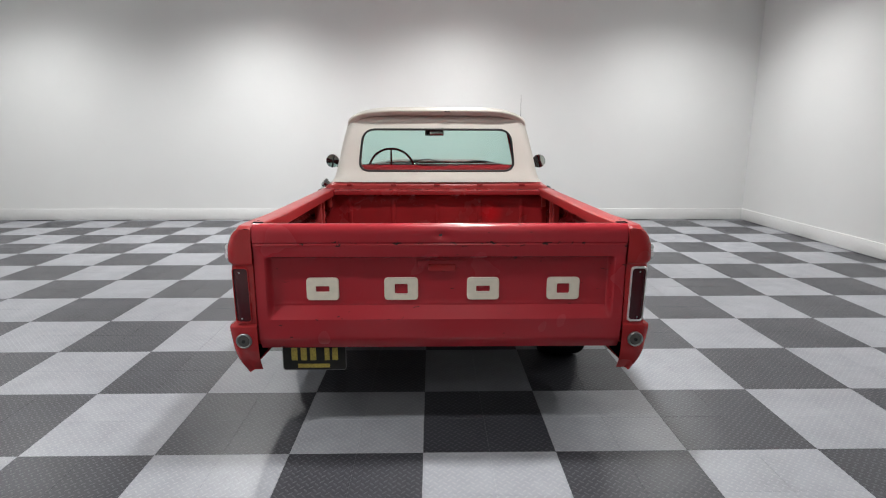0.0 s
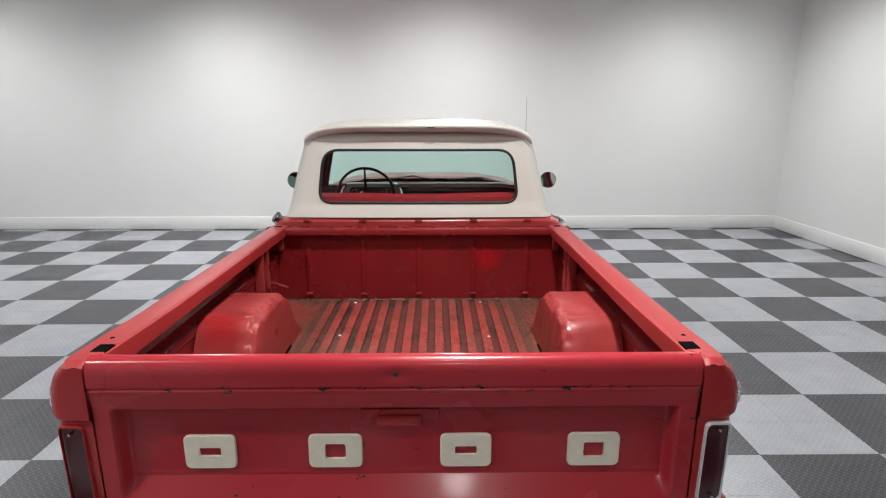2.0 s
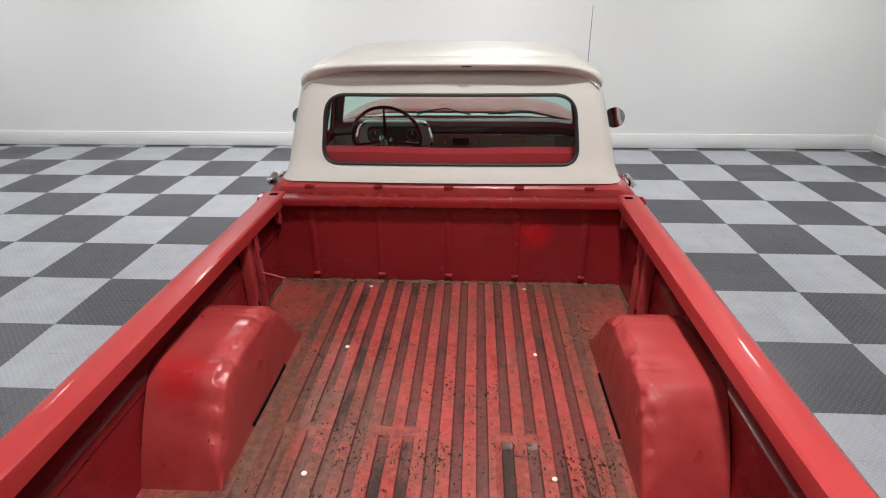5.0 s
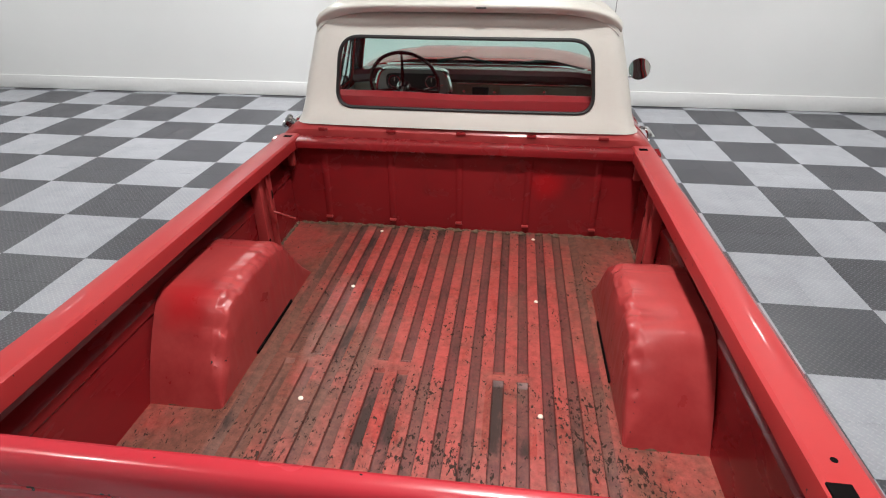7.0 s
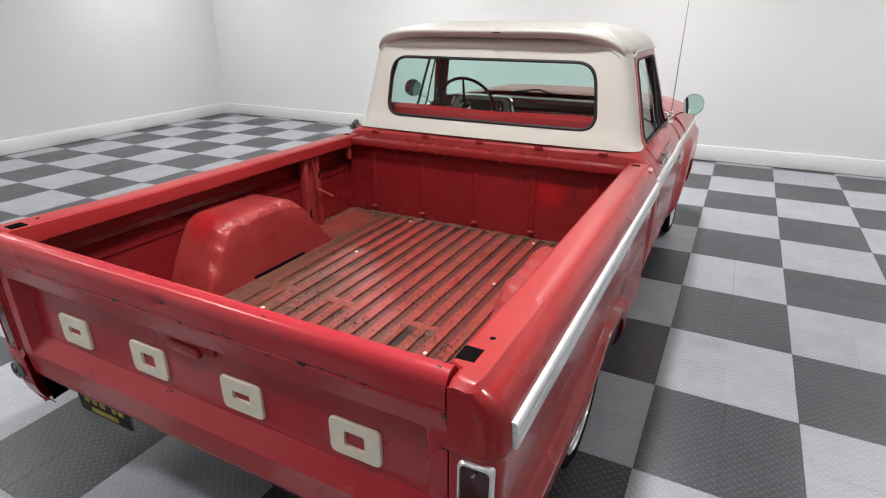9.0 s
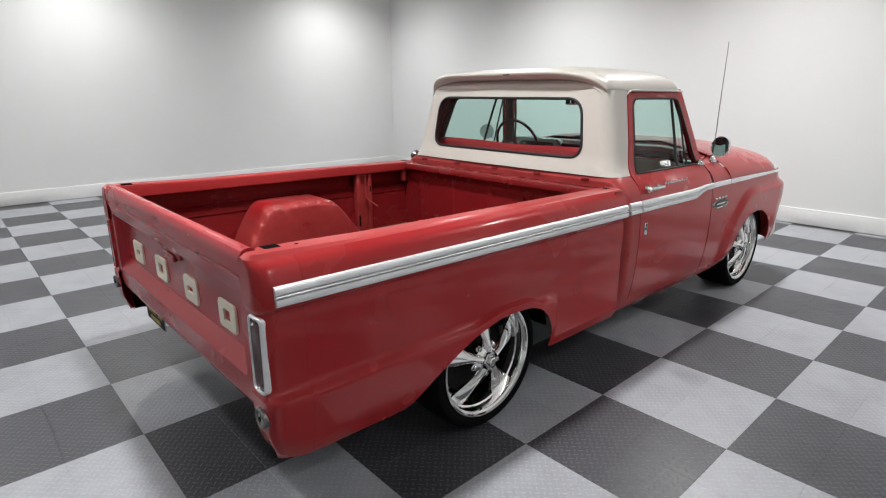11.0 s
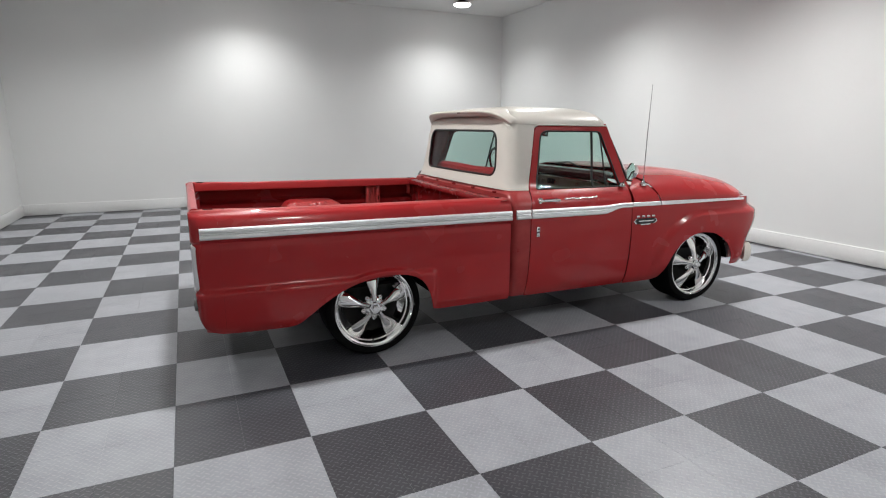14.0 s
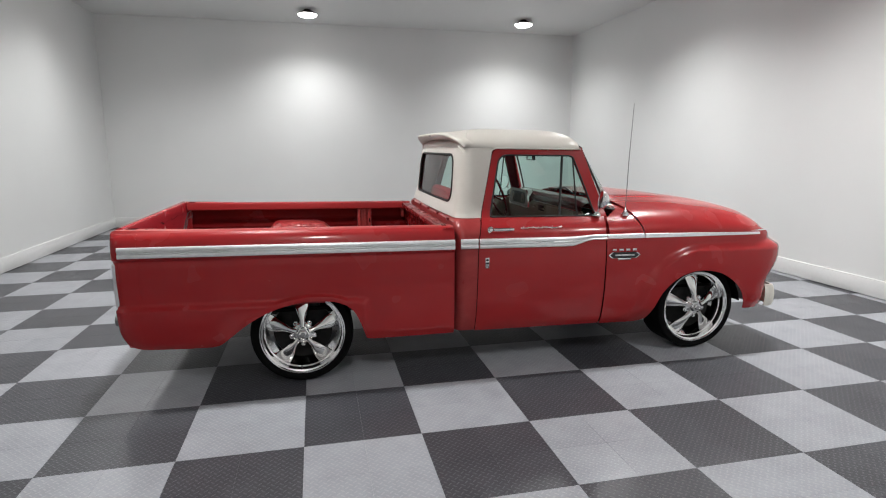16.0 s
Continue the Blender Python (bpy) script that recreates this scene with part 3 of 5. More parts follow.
def wheel_well(seed=0.0):
    """Pressed housing over the rear wheel, its inner shoulder beaten with dents."""
    top = curve([(0.775, FLOOR_Z - 0.005), (0.790, 0.560), (0.830, 0.650), (0.900, 0.768), (0.940, 0.822), (0.970, 0.842), (1.01, 0.850), (1.18, 0.850), (1.33, 0.846), (1.385, 0.830), (1.45, 0.773), (1.54, 0.662), (1.63, 0.56), (1.665, FLOOR_Z - 0.005)])
    rng = random.Random(int(seed * 10) + 4)
    knocks = [(y, top(y) - rng.uniform(0.0, 0.03), rng.uniform(0.016, 0.034), rng.uniform(0.010, 0.032)) for y in even(0.86, 1.38, 11)]
    rows = []
    for y in even(0.775, 0.9, 18) + even(0.907, 1.5, 96) + even(1.51, 1.665, 14):
        t = top(y)
        h = max(t - FLOOR_Z, 0.0)
        r = min(0.042, 0.45 * h + 0.001)
        seam = 0.0022 * math.exp(-((y - 1.300) / 0.006) ** 2)
        row = [(0.884, y, t), (0.83, y, t + seam), (0.78, y, t + seam), (0.73, y, t - 0.002 + seam)]
        for k in range(0, 13):
            a = k * math.pi / 24
            row.append((0.635 + r - (r + seam) * math.sin(a), y, t - r + (r + seam) * math.cos(a)))
        row += [(0.632, y, FLOOR_Z + (t - r - FLOOR_Z) * q) for q in (0.8, 0.6, 0.4, 0.2, 0.0)]
        out = []
        for x, yy, z in row:
            near = math.exp(-(((x - 0.655) / 0.045) ** 2)) * smooth(FLOOR_Z + 0.03, FLOOR_Z + 0.10, z)
            d = noise.noise(Vector((x * 22 + seed, yy * 17, z * 22)))
            deep = (0.014 if seed else 0.040) * math.exp(-(((x - 0.705) / 0.045) ** 2 + ((yy - 1.06) / 0.06) ** 2))
            for dy, dz, size, depth in knocks:
                deep += depth * math.exp(-((yy - dy) ** 2 + (x - 0.655) ** 2 + (z - dz) ** 2) / size**2)
            push = near * (0.0075 * min(d, 0.12) + 0.0045 * noise.noise(Vector((x * 50, yy * 44 + seed, z * 50)))) - 0.5 * deep
            out.append((x - push * 0.7, yy, z + push * 0.9))
        rows.append(out)
    return grid(rows)


def bed_floor():
    """Pressed steel floor: raised ribs that end in the middle of the bed for some of them."""
    xs = set()
    n_ribs = 14
    for k in range(n_ribs):
        c = (k - 6.5) * RIB_PITCH
        for d in (-0.028, -0.024, -0.0215, 0.0215, 0.024, 0.028):
            xs.add(round(c + d, 4))
    centres = [(k - 6.5) * RIB_PITCH for k in range(n_ribs)]
    xs = sorted(xs | {-0.884, -0.66, -0.625, -0.61, 0.61, 0.625, 0.66, 0.884})

    def height(x, y):
        for k, c in enumerate(centres):
            if abs(x - c) < 0.03:
                rise = 1 - smooth(0.0205, 0.0250, abs(x - c))
                return FLOOR_Z - 0.004 + 0.011 * rise
        if 0.605 < abs(x) < 0.63:
            return FLOOR_Z + 0.008
        return FLOOR_Z - 0.004 if abs(x) < 0.605 else FLOOR_Z

    gaps = {0: 1.07, 1: 1.07, 4: 1.06, 5: 1.06, 9: 1.04, 10: 1.04}
    ys = sorted(set(even(0.20, 2.185, 36) + [1.0, 1.02, 1.035, 1.05, 1.07, 1.085, 1.1]))
    rows = []
    for y in ys:
        row = []
        for x in xs:
            z = height(x, y)
            for k, g in gaps.items():
                valley = (centres[k] + centres[k + 1]) / 2
                if abs(x - valley) < 0.034 and abs(y - g) < 0.03:
                    z = FLOOR_Z + 0.007
            row.append((x, y, z))
        rows.append(row)
    return grid(rows)


def tailgate_depth(x, z):
    """How far the gate's outer skin stands behind its rearmost plane."""
    ax = abs(x)
    # upper band: rolled top, faint crease, shoulder into the recess
    band = 0.030 * (1 - math.sqrt(max(0.0, 1 - max(0.0, (z - 0.985) / 0.047) ** 2))) if z > 0.985 else 0.0
    band += 0.004 * smooth(0.925, 0.945, z) * -1 + 0.004
    slope = 0.006 * (1 - smooth(0.885, 0.93, z))
    recess = 0.044 * (1 - smooth(0.868, 0.884, z)) * smooth(0.640, 0.650, z)
    ramp_ = 0.044 * min(max((z - 0.585) / 0.058, 0.0), 1.0) * (1 - smooth(0.640, 0.650, z))
    inner = 1 - smooth(0.775, 0.800, ax)
    low = 0.008 * min(max((0.583 - z) / 0.085, 0.0), 1.0) + 0.034 * max(0.0, (0.492 - z) / 0.060) ** 1.4
    d = band + slope + (recess + ramp_) * inner + low
    d += 0.005 * math.exp(-(((z - 0.945) / 0.004) ** 2))
    d += 0.010 * math.exp(-((x / 0.030) ** 2 + ((z - 0.982) / 0.016) ** 2))
    d -= 0.002 * (smooth(0.64, 0.648, z) - smooth(0.652, 0.66, z)) * inner
    return d


def tailgate_skin():
    zs = even(0.434, 0.490, 8) + even(0.500, 0.580, 4) + [0.585, 0.590] + even(0.596, 0.66, 14) + even(0.675, 0.86, 5) + even(0.866, 0.886, 6) + even(0.90, 0.932, 4) + even(0.935, 0.955, 11) + even(0.96, 0.98, 6) + even(0.986, 1.032, 10)
    xs = [-0.845] + even(-0.84, -0.805, 2) + even(-0.80, -0.775, 6) + sorted(set(even(-0.74, 0.74, 20) + even(-0.066, 0.066, 16))) + even(0.775, 0.80, 6) + even(0.805, 0.84, 2) + [0.845]
    rows = [[(x, 0.152 + tailgate_depth(x, z), z) for x in xs] for z in zs]
    rows += [[(x, y, z) for x in xs] for y, z in ((0.196, 1.032), (0.205, 1.026), (0.208, 1.015), (0.208, 0.95), (0.208, FLOOR_Z - 0.02), (0.208, 0.434))]
    bm = grid(rows)
    bm.verts.ensure_lookup_table()
    n = len(xs)
    for k in (0, n - 1):
        bm.faces.new([bm.verts[r * n + k] for r in range(len(rows))])
    return bm


def bulkhead():
    """Front wall of the bed with five upright pressings and a rolled top."""
    centres = (-0.70, -0.352, 0.0, 0.345, 0.685)

    def y_at(x, z):
        rib = max(1 - smooth(0.010, 0.020, abs(x - c)) for c in centres)
        return 2.180 - 0.007 * rib * smooth(0.55, 0.575, z) * (1 - smooth(0.90, 0.93, z))

    xs = sorted({round(c + d, 4) for c in centres for d in (-0.022, -0.018, -0.014, -0.009, 0, 0.009, 0.014, 0.018, 0.022)} | {-0.945, -0.8, -0.53, -0.2, 0.17, 0.5, 0.8, 0.945})
    rows = [[(x, y_at(x, z), z) for x in xs] for z in (0.50, FLOOR_Z, 0.55, 0.565, 0.58, 0.7, 0.8, 0.895, 0.915, 0.935, 0.955)]
    rows += [[(x, y, z) for x in xs] for y, z in ((2.165, 0.96), (2.135, 0.962), (2.128, 0.966), (2.126, 0.99), (2.130, 1.0), (2.140, 1.005), (2.200, 1.008))]
    return grid(rows)


def sides(name, build, material, label="", **kw):
    right = part(name, build(), material, truck, label, raked=True, **kw)
    left = part(name, mirrored(build()), material, truck, label, raked=True, **kw)
    return right, left


sides("bed_end_cap", bed_cap, RED, "red rear end cap of the bed side", thick=0.004)
bed_panels = sides("bed_side", bedside, RED, "red outer bed panel with a flared wheel opening", thick=0.004)
sides("bed_rail", bed_rail, RED_RAIL, "flat red top rail with chipped inner edge")
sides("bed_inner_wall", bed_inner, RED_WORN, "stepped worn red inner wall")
part("wheel_well", wheel_well(), RED_FADED, truck, "dented red pressed-steel wheel well", raked=True)
part("wheel_well", mirrored(wheel_well(0.7)), RED_FADED, truck, "dented red wheel well with a bright touched-up patch", raked=True)
# black bar puts the slot's shade on the surface, no opening is cut
sides("flange_slot", lambda: box(0.6265, 0.640, 1.05, 1.400, FLOOR_Z + 0.010, FLOOR_Z + 0.022, 0.002), SHADE_BLACK, "black bar standing in for a shaded slot under the wheel well's flange")
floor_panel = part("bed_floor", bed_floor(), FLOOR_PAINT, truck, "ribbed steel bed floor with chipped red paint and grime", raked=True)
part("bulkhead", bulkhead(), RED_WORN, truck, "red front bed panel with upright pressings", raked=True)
for fx in (-0.70, -0.352, 0.0, 0.345, 0.685):
    part("rib_foot", box(fx - 0.017, fx + 0.017, 2.160, 2.182, 0.566, 0.580, 0.004), RED_FADED, truck, raked=True)
gate = part("tailgate", tailgate_skin(), RED_GATE, truck, "closed red tailgate with a recessed panel", raked=True)
for bx, by in ((-0.407, 1.553), (-0.396, 0.855), (0.392, 1.528), (0.392, 0.870), (-0.40, 2.10), (0.39, 2.10)):
    part("bolt", lathe([(0.0, 0.009), (0.003, 0.009), (0.006, 0.005), (0.0065, 0.0005)], 10, "z", (bx, by, FLOOR_Z + 0.006)), LETTER, floor_panel, raked=True)


def dirt_line(path, size, seed):
    """A ragged ridge of dry dirt lying along a joint of the bed floor."""
    rng = random.Random(seed)
    return tube(path, [size * rng.uniform(0.3, 1.3) for _ in path], 5)


part("dirt_ridge", dirt_line([(x, 2.172 + random.Random(int(x * 999)).uniform(-0.008, 0.004), FLOOR_Z + 0.002) for x in even(-0.86, 0.86, 120)], 0.011, 3), DIRT, floor_panel, "dry brown dirt along the front edge", raked=True)
for side in (-1, 1):
    part("dirt_ridge", dirt_line([(side * 0.628, y, FLOOR_Z + 0.001) for y in even(0.22, 2.15, 90)], 0.006, 5 + side), DIRT, floor_panel, raked=True)
    part("dirt_ridge", dirt_line([(side * 0.876, y, FLOOR_Z + 0.001) for y in even(1.68, 2.16, 40)], 0.009, 9 + side), DIRT, floor_panel, raked=True)
    part("dirt_ridge", dirt_line([(x, 0.782, FLOOR_Z + 0.001) for x in even(side * 0.64, side * 0.875, 20)], 0.005, 19 + side), DIRT, floor_panel, raked=True)


def raised_plate(x0, x1, z0, z1, y, depth, radius, hole=None):
    """A flat plate with rounded corners, facing the rear; hole: its half sizes."""
    loop = rounded([(x0, z0), (x1, z0), (x1, z1), (x0, z1)], radius)
    cx, cz = (x0 + x1) / 2, (z0 + z1) / 2
    bm = bmesh.new()
    rims = [[(px + (cx - px) * s, y - d, pz + (cz - pz) * s) for px, pz in loop] for s, d in ((0, 0), (0.0, depth * 0.7), (0.03, depth))]
    if hole:
        inner = rounded([(cx - hole[0], cz - hole[1]), (cx + hole[0], cz - hole[1]), (cx + hole[0], cz + hole[1]), (cx - hole[0], cz + hole[1])], min(hole) * 0.3)
        rims += [[(px, y - depth, pz) for px, pz in inner], [(px, y, pz) for px, pz in inner]]
        return grid(rims, True, bm)
    grid(rims, True, bm)
    bm.verts.ensure_lookup_table()
    n = len(loop)
    bm.faces.new([bm.verts[2 * n + k] for k in range(n)])
    return bm


# four ivory badge blocks in the recess of the gate
for x0, x1, hole in ((-0.624, -0.474, (0.032, 0.014)), (-0.263, -0.106, (0.030, 0.024)), (0.122, 0.272, (0.032, 0.014)), (0.496, 0.649, (0.030, 0.024))):
    part("badge_block", raised_plate(x0, x1, 0.668, 0.776, 0.207, 0.010, 0.02, hole), LETTER, gate, "ivory painted badge block", raked=True)
latch = part("latch_handle", box(-0.060, 0.070, 0.184, 0.204, 0.808, 0.842, 0.009, segments=3), RED, gate, "red tailgate latch handle", raked=True)
part("latch_recess", box(-0.106, 0.120, 0.1955, 0.207, 0.826, 0.858, 0.003), RED_GATE, gate, "shallow worn latch recess", raked=True)
# black disc stands in for the shade inside the latch hole
part("latch_hole", lathe([(0.1605, 0.0005), (0.1600, 0.008), (0.166, 0.011)], 12, "y", (-0.002, 0.0, 0.985)), BLACK, gate, raked=True)


def tail_lamp(mirror, dark):
    """Upright lamp: bright bezel, red lens, two screws."""
    x0, x1, z0, z1 = 0.868, 0.950, 0.572, 0.836
    out = rounded([(x0, z0), (x1 - 0.004, z0), (x1, z1), (x0 + 0.004, z1)], 0.02)
    cx, cz = (x0 + x1) / 2, (z0 + z1) / 2
    shrink = lambda s: [(px + (cx - px) * s[0], pz + (cz - pz) * s[1]) for px, pz in out]  # noqa: E731
    flip = mirrored if mirror else (lambda b: b)
    w = (0.19, 0.065) if dark else (0.22, 0.085)
    wrap = lambda px: 0.6 * (cap_y(px) - 0.150) + 0.010  # noqa: E731
    rows = [[(px, 0.150 + d + wrap(px), pz) for px, pz in shrink(s)] for s, d in (((0, 0), 0.012), ((0, 0), -0.004), ((0.06, 0.020), -0.009), ((w[0] - 0.07, w[1] - 0.022), -0.009), (w, 0.001))]
    bezel = part("tail_light", flip(grid(rows, True)), RED if dark else STEEL_TRIM, truck, "tail light with a red painted surround" if dark else "tail light with a bright metal bezel", raked=True)
    part("lens", flip(filled(shrink((w[0] - 0.03, w[1] - 0.01)), 4, lambda px, pz: (px, 0.148 + wrap(px) - 0.003 * math.cos((pz - cz) * 10), pz))), LENS_RED, bezel, "dark red lens", raked=True)
    for pz in (z0 + 0.024, z1 - 0.024):
        part("screw", flip(lathe([(0.145, 0.0005), (0.1455, 0.004), (0.152, 0.005)], 8, "y", (cx + 0.002, 0.0, pz))), CHROME, bezel, raked=True)


def back_up_lamp(mirror):
    flip = mirrored if mirror else (lambda b: b)
    ring = part("reflector_lamp", flip(lathe([(0.165, 0.036), (0.145, 0.036), (0.141, 0.032), (0.145, 0.027)], 28, "y", (0.912, 0, 0.487))), AERIAL_STEEL, truck, "small round lamp with a dull metal ring", raked=True)
    part("lens", flip(lathe([(0.146, 0.028), (0.143, 0.018), (0.142, 0.0005)], 24, "y", (0.912, 0, 0.487))), LENS_CLEAR, ring, raked=True)
    part("bulb_cap", flip(lathe([(0.139, 0.0005), (0.139, 0.008), (0.145, 0.009)], 14, "y", (0.912, 0, 0.487))), DARK_STEEL, ring, raked=True)


for flag in (False, True):
    tail_lamp(flag, flag)
    back_up_lamp(flag)


# pockets are solid black blocks that stand in for their shaded insides
def stake_pocket():
    return box(0.828, 0.872, 0.230, 0.284, 1.006, 1.0265, 0.001)


def front_pocket():
    return box(0.846, 0.886, 2.135, 2.165, 1.006, 1.0185, 0.002)


sides("stake_pocket", stake_pocket, SHADE_BLACK, "black block standing in for the shade of an open stake pocket")
sides("stake_pocket", front_pocket, SHADE_BLACK, "black block standing in for the shade of an open stake pocket")
# black disc in place of the shade in the rail's hole
sides("rail_hole", lambda: lathe([(1.0250, 0.0005), (1.0248, 0.007), (1.0200, 0.008)], 10, "z", (0.868, 0.338, 0)), SHADE_BLACK)


def inner_post():
    """Upright channel inside the bed side, ahead of the wheel well."""
    bm = box(0.860, 0.888, 1.734, 1.806, FLOOR_Z, 0.953, 0.004)
    box(0.840, 0.888, 1.705, 1.736, FLOOR_Z + 0.004, 0.955, 0.006, bm)
    return box(0.840, 0.888, 1.804, 1.835, FLOOR_Z + 0.004, 0.955, 0.006, bm)


sides("inner_post", inner_post, RED_FADED, "red upright channel inside the bed")
part("latch_rod", tube([(-0.834, 1.772, 0.945), (-0.834, 1.778, 0.785), (-0.827, 1.782, 0.768), (-0.735, 1.805, 0.728)], 0.005), RED_FADED, truck, "thin bent steel rod", raked=True)
sides("corner_bracket", lambda: grid([[(0.885, 2.178, 0.955), (0.80, 2.172, 0.955)], [(0.885, 2.172, 0.90), (0.845, 2.170, 0.88)], [(0.885, 2.172, 0.83), (0.868, 2.171, 0.83)]]), RED_WORN, thick=0.006)
# black bars carry the shade of the post's slots, the post stays uncut
sides("post_hole", lambda: box(0.8388, 0.842, 1.713, 1.728, 0.575, 0.655, 0.001), SHADE_BLACK, "black bar standing in for a shaded upright slot in the post")
sides("post_hole", lambda: box(0.8388, 0.842, 1.813, 1.826, 0.820, 0.860, 0.001), SHADE_BLACK)
sides("hanging_bracket", lambda: box(0.838, 0.872, 2.120, 2.150, 0.868, 0.955, 0.006), RED_FADED, "faded red hanging bracket")
cap_bm = lathe([(0.03, 0.028), (-0.014, 0.029), (-0.018, 0.038), (-0.034, 0.038), (-0.040, 0.033), (-0.036, 0.024), (-0.038, 0.0005)], 24, "x")
bmesh.ops.transform(cap_bm, matrix=pose(-0.900, 2.312, 1.034, 0, 38, 18), verts=cap_bm.verts)
part("fuel_cap", cap_bm, brushed("dark_chrome", (0.30, 0.30, 0.30), 0.12), truck, "dark chrome fuel filler cap", raked=True)
sides("gate_post", lambda: box(0.846, 0.878, 0.205, 0.245, 0.45, 0.955, 0.004), RED_WORN, "red rear corner post")
sides("gate_chain", lambda: tube([(0.842, 0.235, 0.945), (0.836, 0.213, 0.925), (0.60, 0.212, 0.765)], 0.0035, 6), AERIAL_STEEL, "thin steel tailgate cable")
sides("gate_chain", lambda: tube([(0.842, 0.245, 0.900), (0.836, 0.214, 0.880), (0.68, 0.213, 0.765)], 0.0035, 6), AERIAL_STEEL, "thin steel tailgate cable")


def cap_shade_sheet():
    """Black sheet added inside the bed side's foot in place of its shade."""
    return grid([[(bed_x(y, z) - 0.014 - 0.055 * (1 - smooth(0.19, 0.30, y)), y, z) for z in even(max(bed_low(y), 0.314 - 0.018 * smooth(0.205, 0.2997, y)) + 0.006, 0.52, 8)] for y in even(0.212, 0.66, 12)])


sides("cap_shade_sheet", cap_shade_sheet, SHADE_BLACK, "added black sheet for the shade inside the bed side")


def strip(y0, y1, z0, z1, xf, grooves=2, proud=0.010, ends=True):
    """A bright moulding along the body side, flat bands parted by fine grooves; z0, z1 may vary along y."""
    prof = [(0.0, 0.0), (0.0, 0.5), (0.03, 0.85), (0.08, 1.0)]
    if grooves > 1:
        prof += [(0.22, 1.12), (0.38, 1.0), (0.405, 0.15), (0.445, 0.15), (0.47, 0.95), (0.51, 1.05), (0.55, 0.95), (0.575, 0.15), (0.615, 0.15), (0.64, 1.0), (0.80, 1.12)]
    prof += [(0.92, 1.0), (0.97, 0.85), (1.0, 0.5), (1.0, 0.0)]
    rows = []
    ys = even(y0, y1, max(4, int((y1 - y0) / 0.05)))
    for i, y in enumerate([ys[0]] + ys + [ys[-1]]):
        a, b, flat = z0(y), z1(y), 0.0 if i in (0, len(ys) + 1) else 1.0
        rows.append([(xf(y, a + (b - a) * f) - 0.002 + (proud + 0.002) * d * flat, y, a + (b - a) * f) for f, d in prof])
    return grid(rows)


const = lambda v: (lambda y: v)  # noqa: E731
sides("bed_moulding", lambda: strip(0.200, 2.203, const(0.869), const(0.934), bed_x, 2, 0.012), STEEL_TRIM, "ribbed bright metal side moulding")

# ---- cab, lower half ----
cab_x = lambda y, z: side_cab(z)  # noqa: E731
low_cab = curve([(2.2, 0.290), (2.36, 0.287), (3.3, 0.280), (3.56, 0.276)])


def body_sheet(y0, y1, top=1.063, ny=14, nz=34, edge0=None, edge1=None):
    rows = []
    for f in even(0, 1, ny):
        row = []
        for z in even(low_cab((y0 + y1) / 2), top, nz):
            a = edge0(z) if edge0 else y0
            b = edge1(z) if edge1 else y1
            y = a + (b - a) * f
            row.append((side_cab(z), y, z))
        rows.append(row)
    return grid(rows)


door_rear = curve([(0.27, 2.360), (0.9, 2.372), (1.0, 2.395), (1.063, 2.415)])
door_front = curve([(0.27, 3.291), (0.8, 3.295), (0.945, 3.298), (1.063, 3.318)])


def cab_corner():
    """Lower rear corner of the cab: back panel, rounded corner, side as far as the door."""
    rows = []
    zs = even(0.29, 1.088, 30)
    wide = curve([(0.27, 0.895), (0.32, 0.925), (0.42, 0.952), (0.55, 0.968), (0.70, 0.973), (0.84, 0.968), (0.93, 0.960), (0.985, 0.940), (1.02, 0.908), (1.048, 0.876), (1.056, 0.866), (1.064, 0.850), (1.088, 0.800)])
    back = lambda z: 2.222 + 0.018 * smooth(1.03, 1.080, z) + 0.034 * smooth(1.052, 1.070, z)  # noqa: E731
    turn = lambda z: 0.06 + 0.025 * smooth(1.0, 1.085, z)  # noqa: E731
    for f in even(0, 1, 6):
        rows.append([((wide(z) - turn(z)) * f, back(z) - 0.018 * (1 - f * f) * smooth(1.03, 1.088, z), z) for z in zs])
    for k in range(1, 9):
        a = k * math.pi / 16
        rows.append([(wide(z) - turn(z) * (1 - math.sin(a)), back(z) + turn(z) * (1 - math.cos(a)), z) for z in zs])
    for f in even(0.15, 1, 5):
        rows.append([(wide(z), back(z) + turn(z) + (door_rear(z) - 0.006 - back(z) - turn(z)) * f, z) for z in zs])
    return grid(rows)


def door_gap_shade(edge, z1):
    """Black strip behind the gap round a closed door, standing in for its shade."""
    return grid([[(side_cab(z) - 0.011, edge(z) + d, z) for d in (-0.022, 0.0, 0.022)] for z in even(0.292, z1, 24)])


sides("door_gap_shade", lambda: door_gap_shade(door_rear, 1.05), SHADE_BLACK, "black strip for the shade in the gap at the door's edge")
sides("door_gap_shade", lambda: door_gap_shade(door_front, 0.94), SHADE_BLACK, "black strip for the shade in the gap at the door's edge")
sides("cab_corner", cab_corner, RED_DULL, "dull red lower cab corner", thick=0.004)
for tx in (-0.703, -0.352, 0.0, 0.347, 0.690):
    part("cab_drain_cap", box(tx - 0.024, tx + 0.024, 2.214, 2.228, 1.030, 1.047, 0.004), RED_WORN, truck, raked=True)

# ---- cab, upper half ----
half_w = curve([(1.05, 0.868), (1.09, 0.842), (1.25, 0.800), (1.40, 0.760), (1.54, 0.722), (1.60, 0.705)])
back_y = curve([(1.05, 2.235), (1.088, 2.242), (1.17, 2.262), (1.46, 2.292), (1.60, 2.318)])
CORNER = 0.085


